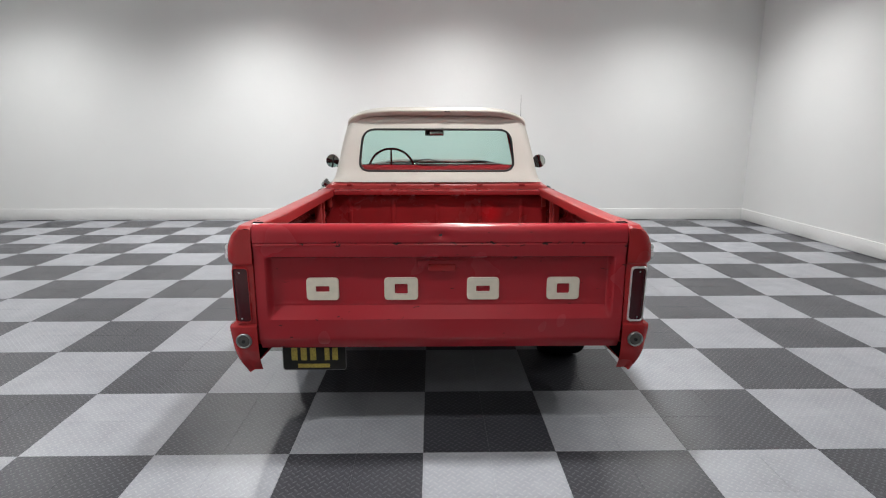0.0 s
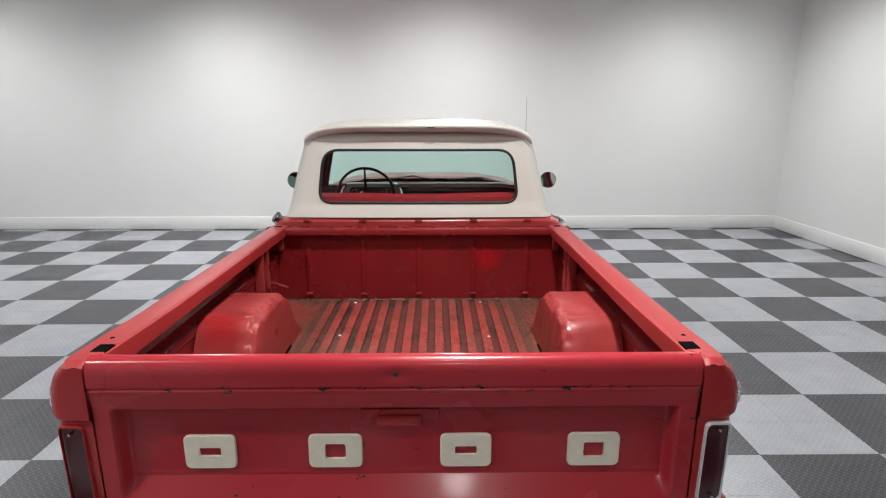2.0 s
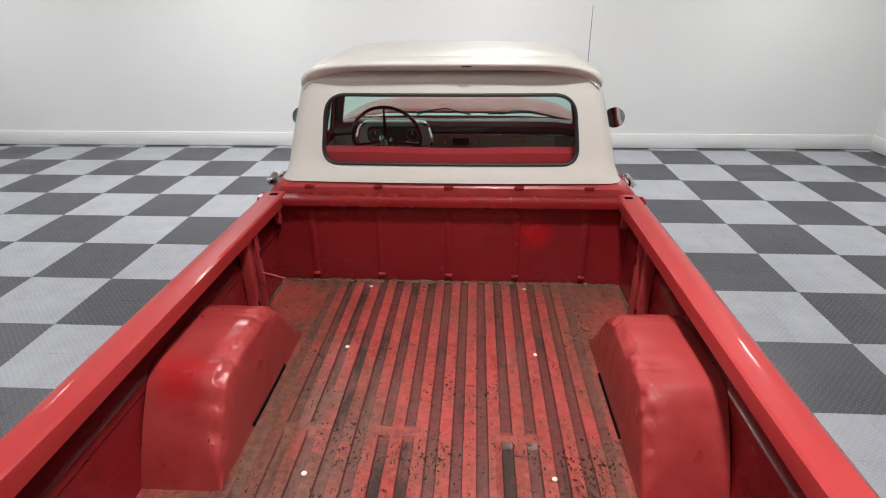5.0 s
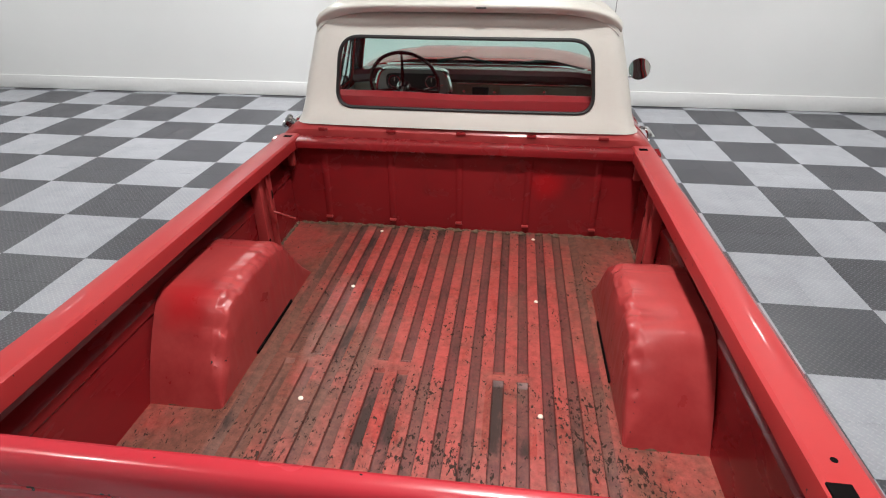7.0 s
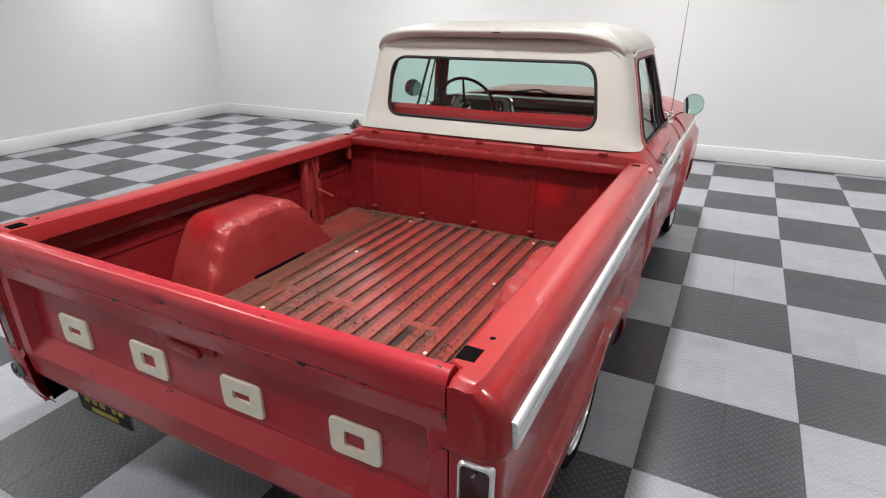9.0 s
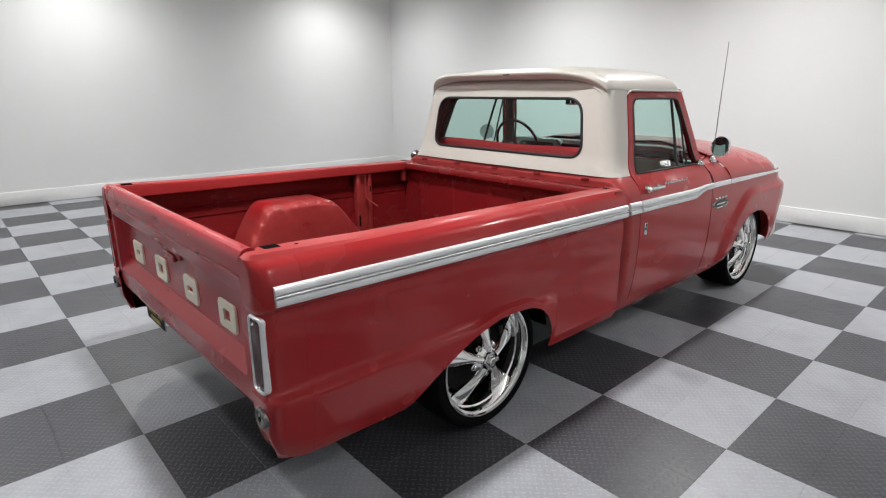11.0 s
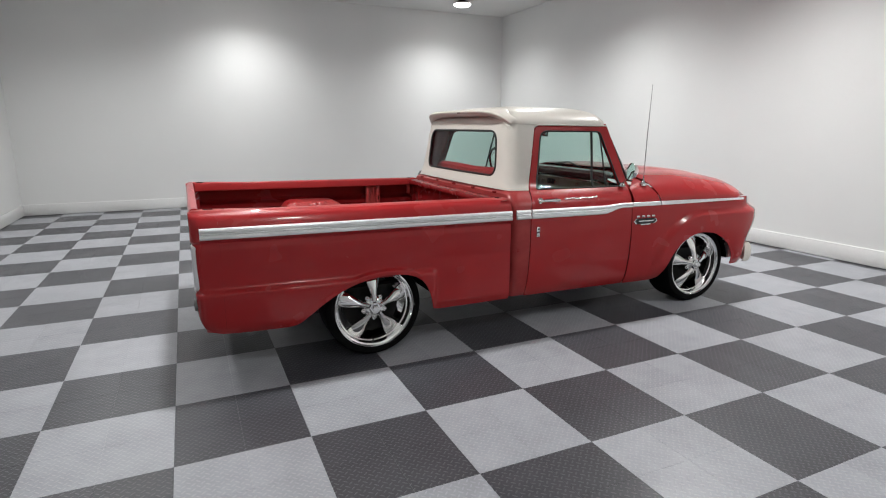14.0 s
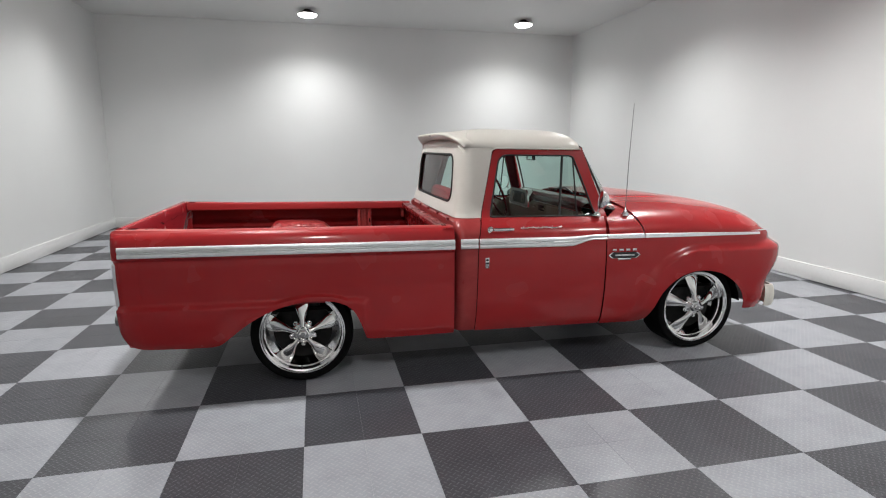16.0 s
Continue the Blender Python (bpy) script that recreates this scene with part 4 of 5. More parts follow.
def wrap(s, z):
    """A point of the upper cab by the way s round from the middle of its back."""
    sign, s = (1 if s >= 0 else -1), abs(s)
    flat, arc = half_w(z) - CORNER, CORNER * math.pi / 2
    y0 = back_y(z) + 0.018 * (1 - min(s, flat) ** 2 / flat**2) * -1
    if s <= flat:
        return (sign * s, y0, z)
    if s <= flat + arc:
        a = (s - flat) / CORNER
        return (sign * (flat + CORNER * math.sin(a)), back_y(z) + CORNER * (1 - math.cos(a)), z)
    return (sign * (flat + CORNER), back_y(z) + CORNER + (s - flat - arc), z)


def reach(z):
    """Way round to the rear edge of the door."""
    edge = 2.415 + (2.535 - 2.415) * (z - 1.063) / (1.535 - 1.063)
    return half_w(z) - CORNER + CORNER * math.pi / 2 + edge - 0.004 - back_y(z) - CORNER


REAR_WINDOW = rounded([(-0.632, 1.150), (0.632, 1.150), (0.592, 1.478), (-0.592, 1.478)], [0.09, 0.09, 0.10, 0.10], 64, 10)
outer = []
for s, z in rounded([(-1, 1.060), (1, 1.060), (1, 1.536), (-1, 1.536)], 0.004, 64, 10):
    outer.append((s * reach(z), z))
cab_back = part("cab_shell", between(outer, REAR_WINDOW, 10, wrap), CREAM, truck, "cream painted upper cab", raked=True, thick=0.006, sharp=50)
part("cab_lining", between([(q * 0.99, z) for q, z in outer], REAR_WINDOW, 8, lambda q, z: (wrap(q, z)[0] * 0.985, wrap(q, z)[1] + 0.014, z)), LINING, truck, "maroon inner cab lining", raked=True)
rear_glass = part("rear_window", filled(REAR_WINDOW, 6, lambda s, z: (wrap(s, z)[0], wrap(s, z)[1] + 0.012, z)), GLASS, truck, "tinted rear window", raked=True, shadow=False)
part("gasket", bead(REAR_WINDOW, wrap, 0.0085), GASKET, rear_glass, "black rubber window gasket", raked=True)


def cab_y(x, z):
    """The back of the upper cab at a given distance from the middle."""
    flat = half_w(z) - CORNER
    if abs(x) <= flat:
        return back_y(z) - 0.018 * (1 - x * x / flat**2)
    return back_y(z) + CORNER * (1 - math.cos(math.asin(min(1.0, (abs(x) - flat) / CORNER))))


# plan of the roof's rim, right half, from the middle of the back round to the middle of the front
ROOF_Y, ROOF_TOP = 2.75, 1.671
half_rim = []
for s in even(0.0, 1.0, 30):
    px, py, _ = wrap(s * (half_w(1.53) - CORNER + CORNER * math.pi / 2), 1.53)
    half_rim.append((px + 0.002 * smooth(0.5, 0.7, px), py, 1.530))
for y in even(2.40, 3.13, 24):
    half_rim.append((half_w(1.53) + 0.002 + 0.012 * smooth(2.48, 2.60, y), y, 1.528))
for q in even(0.965, 0.0, 26):
    half_rim.append((0.738 * q, 3.232 - 0.055 * q**3, 1.582 - 0.054 * q**3))
RIM = half_rim + [(-x, y, z) for x, y, z in half_rim[-2:0:-1]]


def roof_height(s, z):
    return z + (ROOF_TOP - z) * (1 - min(s, 1.0) ** 4.3) ** 0.56


def roof_at(x, y):
    """Height of the roof's dome over a point of the plan."""
    turns = [math.atan2(abs(p[0]), ROOF_Y - p[1]) for p in half_rim]
    a = math.atan2(abs(x), ROOF_Y - y)
    reach_ = np.interp(a, turns, [math.hypot(p[0], p[1] - ROOF_Y) for p in half_rim])
    return roof_height(math.hypot(x, y - ROOF_Y) / reach_, float(np.interp(a, turns, [p[2] for p in half_rim])))


def visor_span(x):
    """Where the visor begins and how deep it is, at a distance from the middle."""
    return 2.218 + 0.130 * (abs(x) / 0.742) ** 6.0, 0.17 - 0.11 * smooth(0.50, 0.705, abs(x))


def under_visor(p):
    """The roof's own skin dips below the visor that lies on it."""
    x, y, z = p
    lip, deep = visor_span(x)
    sink = 0.016 * smooth(0.0, 0.04, lip + deep - y) * (1 - smooth(0.62, 0.69, abs(x))) * smooth(1.57, 1.61, z)
    return (x, y, z - sink)


def roof():
    rows = [[(x * 0.992, ROOF_Y + (y - ROOF_Y) * 0.992, z - 0.008) for x, y, z in RIM]]
    for k in range(0, 61):
        s = math.cos(k / 60 * math.pi / 2 * 0.985)
        rows.append([under_visor((x * s, ROOF_Y + (y - ROOF_Y) * s, roof_height(s, z))) for x, y, z in RIM])
    bm = grid(rows, True)
    bm.verts.ensure_lookup_table()
    bm.faces.new(bm.verts[-len(RIM):])
    return bm


def visor():
    """Overhanging band across the top of the back, rolled under and ending at the corner pillars."""
    rows = []
    for q in even(-1, 1, 70):
        x = 0.720 * math.sin(q * math.pi / 2 * 0.96) / math.sin(math.pi / 2 * 0.96)
        au = abs(x) / 0.742
        y, deep = visor_span(x)
        z = 1.472 + 0.156 * (1 - au**6.0) ** 0.52
        top = roof_at(x, y + deep)
        under = z - 0.040
        row = [(x * 0.985, cab_y(x * 0.985, under) + 0.02, under - 0.002), (x * 0.985, cab_y(x * 0.985, under) - 0.006, under), (x * 0.99, y + 0.026, z - 0.034), (x, y + 0.010, z - 0.022), (x, y + 0.002, z - 0.012), (x, y, z - 0.006), (x, y + 0.001, z - 0.001), (x, y + 0.006, z + 0.003)]
        for f in (0.15, 0.3, 0.45, 0.6, 0.75, 0.88, 1.0):
            rise = z + 0.002 + (top - z) * (1 - (1 - f) ** 2.2)
            row.append((x, y + deep * f, max(rise, roof_at(x, y + deep * f)) + 0.0004 + 0.004 * (1 - f)))
        row.append((x, y + deep + 0.010, roof_at(x, y + deep + 0.010) - 0.004))
        rows.append(row)
    return grid(rows)


roof_ob = part("roof", roof(), CREAM, truck, "cream roof with an overhanging rear visor", raked=True, sharp=50)
part("visor", visor(), CREAM, roof_ob, "rolled cream visor band", raked=True, sharp=60)
sides("drip_rail", lambda: tube([(0.735, 2.515, 1.500), (0.741, 2.525, 1.516)] + [(0.745, y, 1.526) for y in even(2.55, 3.18, 18)], 0.005, 8), CREAM, "cream drip rail")
part("roof_rust_spot", box(0.06, 0.105, 2.214, 2.222, 1.612, 1.618, 0.001), DARK_STEEL, roof_ob, raked=True)


def greenhouse(y, z):
    return (half_w(z) + 0.004, y, z)


DOOR_OUT = rounded([(2.415, 1.058), (3.345, 1.058), (3.195, 1.532), (2.535, 1.532)], [0.004, 0.004, 0.03, 0.065], 12, 6)
DOOR_IN = rounded([(2.478, 1.066), (3.262, 1.066), (3.120, 1.480), (2.572, 1.480)], [0.012, 0.012, 0.03, 0.065], 12, 6)


def door_glass():
    return filled(DOOR_IN, 5, lambda y, z: (half_w(z) - 0.010, y, z))


for flip in (lambda b: b, mirrored):
    door = part("door", flip(body_sheet(2.36, 3.294, edge0=door_rear, edge1=door_front)), RED, truck, "closed red door", raked=True, thick=0.004)
    part("window_frame", flip(between(DOOR_OUT, DOOR_IN, 5, greenhouse)), RED, door, raked=True, thick=0.02)
    part("glass", flip(door_glass()), GLASS, door, "tinted side window", raked=True, shadow=False)
    part("weather_strip", flip(bead(DOOR_IN, greenhouse, 0.006)), GASKET, door, raked=True)
    bar = [(half_w(z) + 0.004, 2.985 + 0.055 * (z - 1.06) / 0.42, z) for z in even(1.062, 1.482, 6)]
    part("vent_post", flip(tube(bar, 0.009, 8)), GASKET, door, "dark vent window post", raked=True)
    bar = [(half_w(z) + 0.003, 3.12, z) for z in even(1.066, 1.474, 6)]
    part("vent_frame", flip(tube(bar, 0.006, 8)), GASKET, door, raked=True)
    part("frame_lining", flip(between(DOOR_OUT, DOOR_IN, 3, lambda y, z: (half_w(z) - 0.024, y, z))), DASH_RED, door, "dark maroon inner frame", raked=True)
    part("inner_panel", flip(grid([[(0.80, y, z) for y in even(2.40, 3.28, 6)] for z in (0.45, 0.8, 1.0, 1.055)])), DASH_GREY, door, "grey inner door panel", raked=True)
    handle = part("door_handle", flip(box(0.955, 0.978, 2.468, 2.612, 0.982, 1.004, 0.008)), CHROME, door, "chrome push-button door handle", raked=True)
    part("push_button", flip(lathe([(0.945, 0.022), (0.962, 0.021), (0.972, 0.012), (0.978, 0.011), (0.979, 0.0005)], 20, "x", (0, 2.450, 0.992))), CHROME, handle, raked=True)
    part("handle_post", flip(lathe([(0.935, 0.012), (0.965, 0.009)], 12, "x", (0, 2.600, 0.994))), CHROME, handle, raked=True)
    narrow_low = lambda y: 0.869 + 0.040 * smooth(3.02, 3.20, y)  # noqa: E731
    narrow_high = lambda y: 0.934 + 0.010 * smooth(3.02, 3.22, y)  # noqa: E731
    part("door_moulding", flip(strip(2.374, 3.300, narrow_low, narrow_high, cab_x, 2, 0.012)), STEEL_TRIM, door, "ribbed bright metal moulding", raked=True)
    part("corner_moulding", flip(strip(2.246, 2.364, const(0.869), const(0.934), cab_x, 2, 0.012)), STEEL_TRIM, truck, "ribbed bright metal moulding", raked=True)
    crest = part("door_emblem", flip(box(0.964, 0.977, 2.412, 2.440, 0.735, 0.808, 0.003)), CHROME, door, "small upright chrome emblem", raked=True)
    part("emblem_field", flip(box(0.970, 0.9785, 2.416, 2.436, 0.765, 0.776, 0.001)), BLACK, crest, raked=True)
    part("emblem_field", flip(lathe([(0.977, 0.009), (0.9785, 0.008), (0.9787, 0.0005)], 14, "x", (0, 2.426, 0.792))), BLACK, crest, raked=True)
    script = part("script_badge", flip(tube([(0.934, y, 0.998 + 0.003 * math.sin(60 * y)) for y in even(2.672, 2.972, 30)], 0.0035, 6)), CHROME, door, "thin chrome script strip", raked=True)
    for yy in even(2.685, 2.96, 8):
        part("script_stroke", flip(tube([(0.936, yy, 0.990), (0.934, yy + 0.010, 1.006 + 0.006 * math.sin(90 * yy))], 0.003, 6)), CHROME, script, raked=True)


# ---- mirrors, aerial ----
def side_mirror(sign):
    base = Vector((sign * 0.875, 3.26, 1.075))
    head = Vector((sign * 1.01, 3.215, 1.190))
    arm = part("side_mirror", tube([base, base + Vector((sign * 0.05, -0.01, 0.05)), head + Vector((-sign * 0.03, 0.03, -0.05)), head + Vector((0, 0.02, 0))], 0.006, 8), CHROME, truck, "round chrome door mirror on a bent arm", raked=True)
    part("mirror_base", lathe([(-0.01, 0.03), (0.0, 0.028), (0.018, 0.014), (0.02, 0.001)], 16, "z", tuple(base)), CHROME, arm, raked=True)
    turn = Matrix.Translation(head) @ Euler((radians(-9), 0, radians(-16 if sign > 0 else 27))).to_matrix().to_4x4()
    shell = lathe([(0.0, 0.062), (-0.004, 0.064), (0.004, 0.065), (0.02, 0.060), (0.045, 0.035), (0.052, 0.001)], 32, "y")
    face = lathe([(-0.001, 0.062), (-0.0015, 0.0005)], 32, "y")
    for bm in (shell, face):
        bmesh.ops.transform(bm, matrix=turn, verts=bm.verts)
    part("shell", shell, CHROME, arm, raked=True)
    part("mirror_face", face, MIRROR, arm, "round mirror glass", raked=True)


side_mirror(1), side_mirror(-1)
aerial = part("aerial", tube([(0.862, 3.49, 1.075), (0.863, 3.495, 1.45), (0.864, 3.51, 1.838)], [0.0034, 0.0030, 0.0018], 6), AERIAL_STEEL, truck, "thin whip aerial on the cowl", raked=True)
part("aerial_base", lathe([(-0.012, 0.028), (0.0, 0.026), (0.012, 0.016), (0.03, 0.008), (0.045, 0.004)], 16, "z", (0.862, 3.49, 1.075)), CHROME, aerial, raked=True)
part("aerial_tip", lathe([(-0.004, 0.0005), (0, 0.004), (0.004, 0.0005)], 8, "z", (0.864, 3.51, 1.840)), CHROME, aerial, raked=True)

# ---- front end ----
ARCH_Y, ARCH_Z, ARCH_R = 4.075, 0.335, 0.352
NOSE = 4.725
fender_low = curve([(3.30, 0.279), (3.56, 0.276), (3.66, 0.300), (3.700, 0.400), (3.745, 0.500), (3.83, 0.590), (3.93, 0.645), (4.05, 0.667), (4.17, 0.655), (4.28, 0.612), (4.37, 0.545), (4.43, 0.465), (4.462, 0.385), (4.475, 0.350), (4.52, 0.345), (4.72, 0.345)])


def fender_x(y, z):
    x = side_cab(min(z, 0.945))
    r = math.hypot(y - ARCH_Y, z - ARCH_Z)
    over = (1 - smooth(0.470, 0.535, r)) if y < ARCH_Y else (1 - smooth(0.805, 0.87, z))
    x += 0.034 * over * smooth(0.26, 0.42, z)
    nose = max(0.0, (y - 4.45) / (NOSE - 4.45))
    return x - 0.10 * nose**3.2


def fender():
    rows = []
    ys = even(3.304, 3.62, 10) + even(3.64, 3.80, 22) + even(3.82, 4.34, 26) + even(4.355, 4.48, 20) + even(4.51, 4.66, 7) + even(4.675, NOSE, 6)
    for y in ys:
        lo = fender_low(y)
        hi = 0.945 - 0.05 * smooth(4.60, NOSE, y) ** 2
        rows.append([(fender_x(y, z), y + smooth(4.45, NOSE, y) * (0.072 * smooth(0.52, 0.76, z) * (1 - smooth(0.825, 0.890, z)) - 0.016 * (1 - smooth(0.50, 0.74, z))), z) for z in even(lo, hi, 56)])
    last = rows[-1]
    for f in (0.96, 0.9, 0.5, 0.0):
        rows.append([(x * f, y + 0.006, z) for x, y, z in last])
    return grid(rows)


sides("front_fender", fender, RED, "red front fender with a flared wheel opening", thick=0.004)


def hood():
    crown = curve([(3.40, 1.150), (3.60, 1.168), (3.90, 1.166), (4.20, 1.143), (4.45, 1.110), (4.58, 1.075), (4.65, 1.032), (4.685, 0.972), (4.69, 0.930)])
    rows = []
    for v in even(0, 1, 30):
        row = []
        for u in (math.sin(q * math.pi / 2) for q in even(-1, 1, 72)):
            au = abs(u)
            rear = 3.487 + 0.109 * au**5
            front = 4.712 - 0.05 * au**3
            y = rear + (front - rear) * v
            w = 0.958 - 0.085 * smooth(4.35, 4.69, y) ** 2
            c = crown(3.40 + (4.69 - 3.40) * (y - 3.40) / (front - 3.40))
            z = 0.944 + (c - 0.944) * (1 - au**4.6) ** 0.62
            z += 0.012 * (1 - smooth(0.50, 0.56, au)) * (1 - smooth(4.2, 4.6, y)) * (c - 0.94) / 0.22
            row.append((w * u * (1.05 - 0.05 * au * au), y, z))
        rows.append(row)
    return grid(rows)


part("hood", hood(), RED, truck, "closed red hood with a raised centre", raked=True, thick=0.004)


def cowl():
    rows = []
    for v in even(0, 1, 8):
        row = []
        for u in (math.sin(q * math.pi / 2) for q in even(-1, 1, 72)):
            au = abs(u)
            rear = 3.465 - 0.050 * au**2.5 - 0.092 * smooth(0.80, 0.93, au)
            front = 3.482 + 0.108 * au**5
            y = rear + (front - rear) * v
            z = 0.944 + (1.138 + 0.010 * v - 0.944) * (1 - au**4.8) ** 0.62
            row.append((0.958 * u * (1.05 - 0.05 * au * au), y, z))
        rows.append(row)
    return grid(rows)


part("cowl_panel", cowl(), RED, truck, "red cowl panel below the windshield", raked=True, thick=0.004)
hood_low, hood_high = (lambda y: 0.912 + 0.006 * smooth(3.6, 4.6, y)), (lambda y: 0.944 - 0.008 * smooth(3.6, 4.6, y))
sides("fender_moulding", lambda: strip(3.308, 3.592, hood_low, hood_high, fender_x, 1, 0.008), STEEL_TRIM, "narrow bright metal moulding")
sides("hood_moulding", lambda: strip(3.600, 4.560, hood_low, hood_high, fender_x, 1, 0.008), STEEL_TRIM, "narrow bright metal moulding")


def fender_badge(flip):
    zc, yc = 0.795, 3.437
    loop = rounded([(yc - 0.128, zc), (yc - 0.100, zc - 0.023), (yc + 0.100, zc - 0.023), (yc + 0.128, zc), (yc + 0.100, zc + 0.023), (yc - 0.100, zc + 0.023)], 0.010, 6, 4)
    rows = [[(0.968 + d, yc + (py - yc) * s, zc + (pz - zc) * s) for py, pz in loop] for d, s in ((0.0, 1.0), (0.010, 0.98), (0.012, 0.94), (0.009, 0.86))]
    badge = part("fender_badge", flip(grid(rows, True)), CHROME, truck, "chrome framed fender badge with a black field", raked=True)
    part("badge_field", flip(filled([(yc + (py - yc) * 0.88, zc + (pz - zc) * 0.88) for py, pz in loop], 2, lambda py, pz: (0.978, py, pz))), BLACK, badge, raked=True)
    part("badge_bar", flip(box(0.976, 0.982, yc - 0.075, yc + 0.075, zc - 0.006, zc + 0.006, 0.001)), CHROME, badge, raked=True)
    part("badge_tail", flip(box(0.966, 0.978, yc - 0.05, yc + 0.05, zc - 0.034, zc - 0.021, 0.003)), CHROME, badge, raked=True)
    for k in range(4):
        y = yc - 0.078 + 0.052 * k
        part("badge_block", flip(box(0.966, 0.977, y - 0.016, y + 0.016, zc + 0.030, zc + 0.046, 0.002)), CHROME, badge, raked=True)


fender_badge(lambda b: b), fender_badge(mirrored)


def bumper():
    """White front bumper that wraps round the fender corners."""
    path = [(0.930, 4.690), (0.942, 4.725), (0.935, 4.765), (0.90, 4.800), (0.80, 4.825), (0.4, 4.84), (0.0, 4.845)]
    path += [(-x, y) for x, y in path[-2::-1]]
    prof = [(-0.030, 0.340), (-0.010, 0.347), (0.004, 0.380), (0.006, 0.43), (0.0, 0.480), (-0.014, 0.508), (-0.034, 0.514)]
    rows = []
    for i, (x, y) in enumerate(path):
        a, b = Vector(path[max(i - 1, 0)]), Vector(path[min(i + 1, len(path) - 1)])
        t = (b - a).normalized()
        rows.append([(x + t.y * d, y - t.x * d, z) for d, z in prof])
    return grid(rows)


part("front_bumper", bumper(), BUMPER_WHITE, truck, "aged white front bumper", raked=True, thick=0.006)
part("grille", box(-0.84, 0.84, 4.60, 4.655, 0.36, 0.84, 0.02), STEEL_TRIM, truck, "metal grille panel", raked=True)


# ---- windshield, interior ----
def shield(u, v):
    """Windshield surface: u across, v up."""
    z = 1.100 + (1.578 - 0.050 * abs(u) ** 3 - 1.100) * v
    w = 0.815 + (0.690 - 0.815) * v
    y = 3.362 - 0.160 * v + (0.150 - 0.108 * v) * (1 - abs(u) ** 8) ** 0.5
    return (w * u, y, z)


SHIELD = rounded([(-1, 0), (1, 0), (0.995, 1), (-0.995, 1)], [0.03, 0.03, 0.03, 0.03], 30, 4)
pane = part("windshield", filled(SHIELD, 14, shield), GLASS, truck, "curved tinted windshield", raked=True, shadow=False)
part("gasket", bead(SHIELD, shield, 0.008), GASKET, pane, "black windshield gasket", raked=True)


def pillar():
    """Slanting post between the door frame and the windshield."""
    rows = []
    for z in even(1.02, 1.54, 9):
        f, w = (z - 1.058) / 0.474, half_w(max(z, 1.05))
        rows.append([(w + 0.003, 3.342 - 0.150 * f, z), (w - 0.005, 3.352 - 0.152 * f, z), (w - 0.016, 3.358 - 0.156 * f, z), (w - 0.03, 3.360 - 0.160 * f, z), (w - 0.06, 3.33 - 0.150 * f, z)])
    return grid(rows)


sides("windshield_pillar", pillar, RED, "red windshield pillar", thick=0.008)
sides("cowl_corner", lambda: box(0.76, 0.872, 3.312, 3.46, 0.93, 1.052, 0.012), RED, "red cowl corner")
for x0, x1, x2, z0, z1, z2 in ((-0.285, -0.08, 0.09, 1.172, 1.200, 1.160), (0.21, 0.50, 0.705, 1.165, 1.180, 1.135)):
    wiper = part("wiper", tube([(x1 - 0.20, 3.50, 1.150), (x1 - 0.12, 3.485, 1.180), (x1, 3.470, z1)], 0.006, 6), BLACK, truck, "black wiper arm and blade", raked=True)
    part("blade", tube([(x0, 3.455, z0), (x1, 3.462, z1), (x2, 3.455, z2)], 0.007, 6), BLACK, wiper, raked=True)

part("headliner", grid([[(x * 0.64, y, 1.560 + 0.055 * (1 - x * x) * (1 - ((y - 2.75) / 0.62) ** 2)) for x in even(-1, 1, 10)] for y in even(2.38, 3.16, 10)]), HEADLINER, truck, "dull red headliner", raked=True)
mirror_in = part("inside_mirror", box(-0.105, 0.072, 3.098, 3.115, 1.432, 1.490, 0.008), BLACK, truck, "black framed inside mirror on a short stem", raked=True)
part("mirror_face", box(-0.060, 0.066, 3.0955, 3.099, 1.438, 1.484, 0.001), MIRROR, mirror_in, raked=True)
part("mirror_stem", tube([(-0.015, 3.115, 1.465), (-0.015, 3.15, 1.52), (-0.015, 3.17, 1.60)], 0.006, 8), CHROME, mirror_in, raked=True)


def bench():
    prof = [(2.66, 0.70), (2.60, 0.76), (2.545, 0.95), (2.515, 1.140), (2.480, 1.182), (2.440, 1.190), (2.405, 1.168), (2.395, 1.11), (2.395, 0.60)]
    rows = []
    for x in [-0.775, -0.77] + even(-0.75, 0.75, 30) + [0.77, 0.775]:
        squeeze = 0.02 * smooth(0.74, 0.775, abs(x))
        dip = 0.010 * math.exp(-(x / 0.25) ** 2)
        rows.append([(x, y + (2.47 - y) * squeeze * 4, z - squeeze - dip * smooth(0.9, 1.1, z)) for y, z in prof])
    return grid(rows)


seat = part("bench_seat", bench(), SEAT_VINYL, truck, "bright red vinyl bench seat", raked=True)
part("cushion", box(-0.77, 0.77, 2.50, 3.00, 0.60, 0.76, 0.05), SEAT_VINYL, seat, raked=True)
part("cab_floor", box(-0.80, 0.80, 2.24, 3.50, 0.42, 0.44), DARK_STEEL, truck, "dark cab floor", raked=True)
part("firewall", box(-0.80, 0.80, 3.48, 3.50, 0.42, 1.05), DARK_STEEL, truck, raked=True)


def dash_pad():
    prof = [(3.44, 1.135), (3.36, 1.158), (3.28, 1.168), (3.215, 1.162), (3.180, 1.138), (3.174, 1.105), (3.190, 1.086)]
    return grid([[(x, y, z - 0.02 * smooth(0.6, 0.8, abs(x))) for y, z in prof] for x in even(-0.80, 0.80, 20)])


dash = part("dashboard", dash_pad(), DASH_RED, truck, "dark red padded dashboard", raked=True)
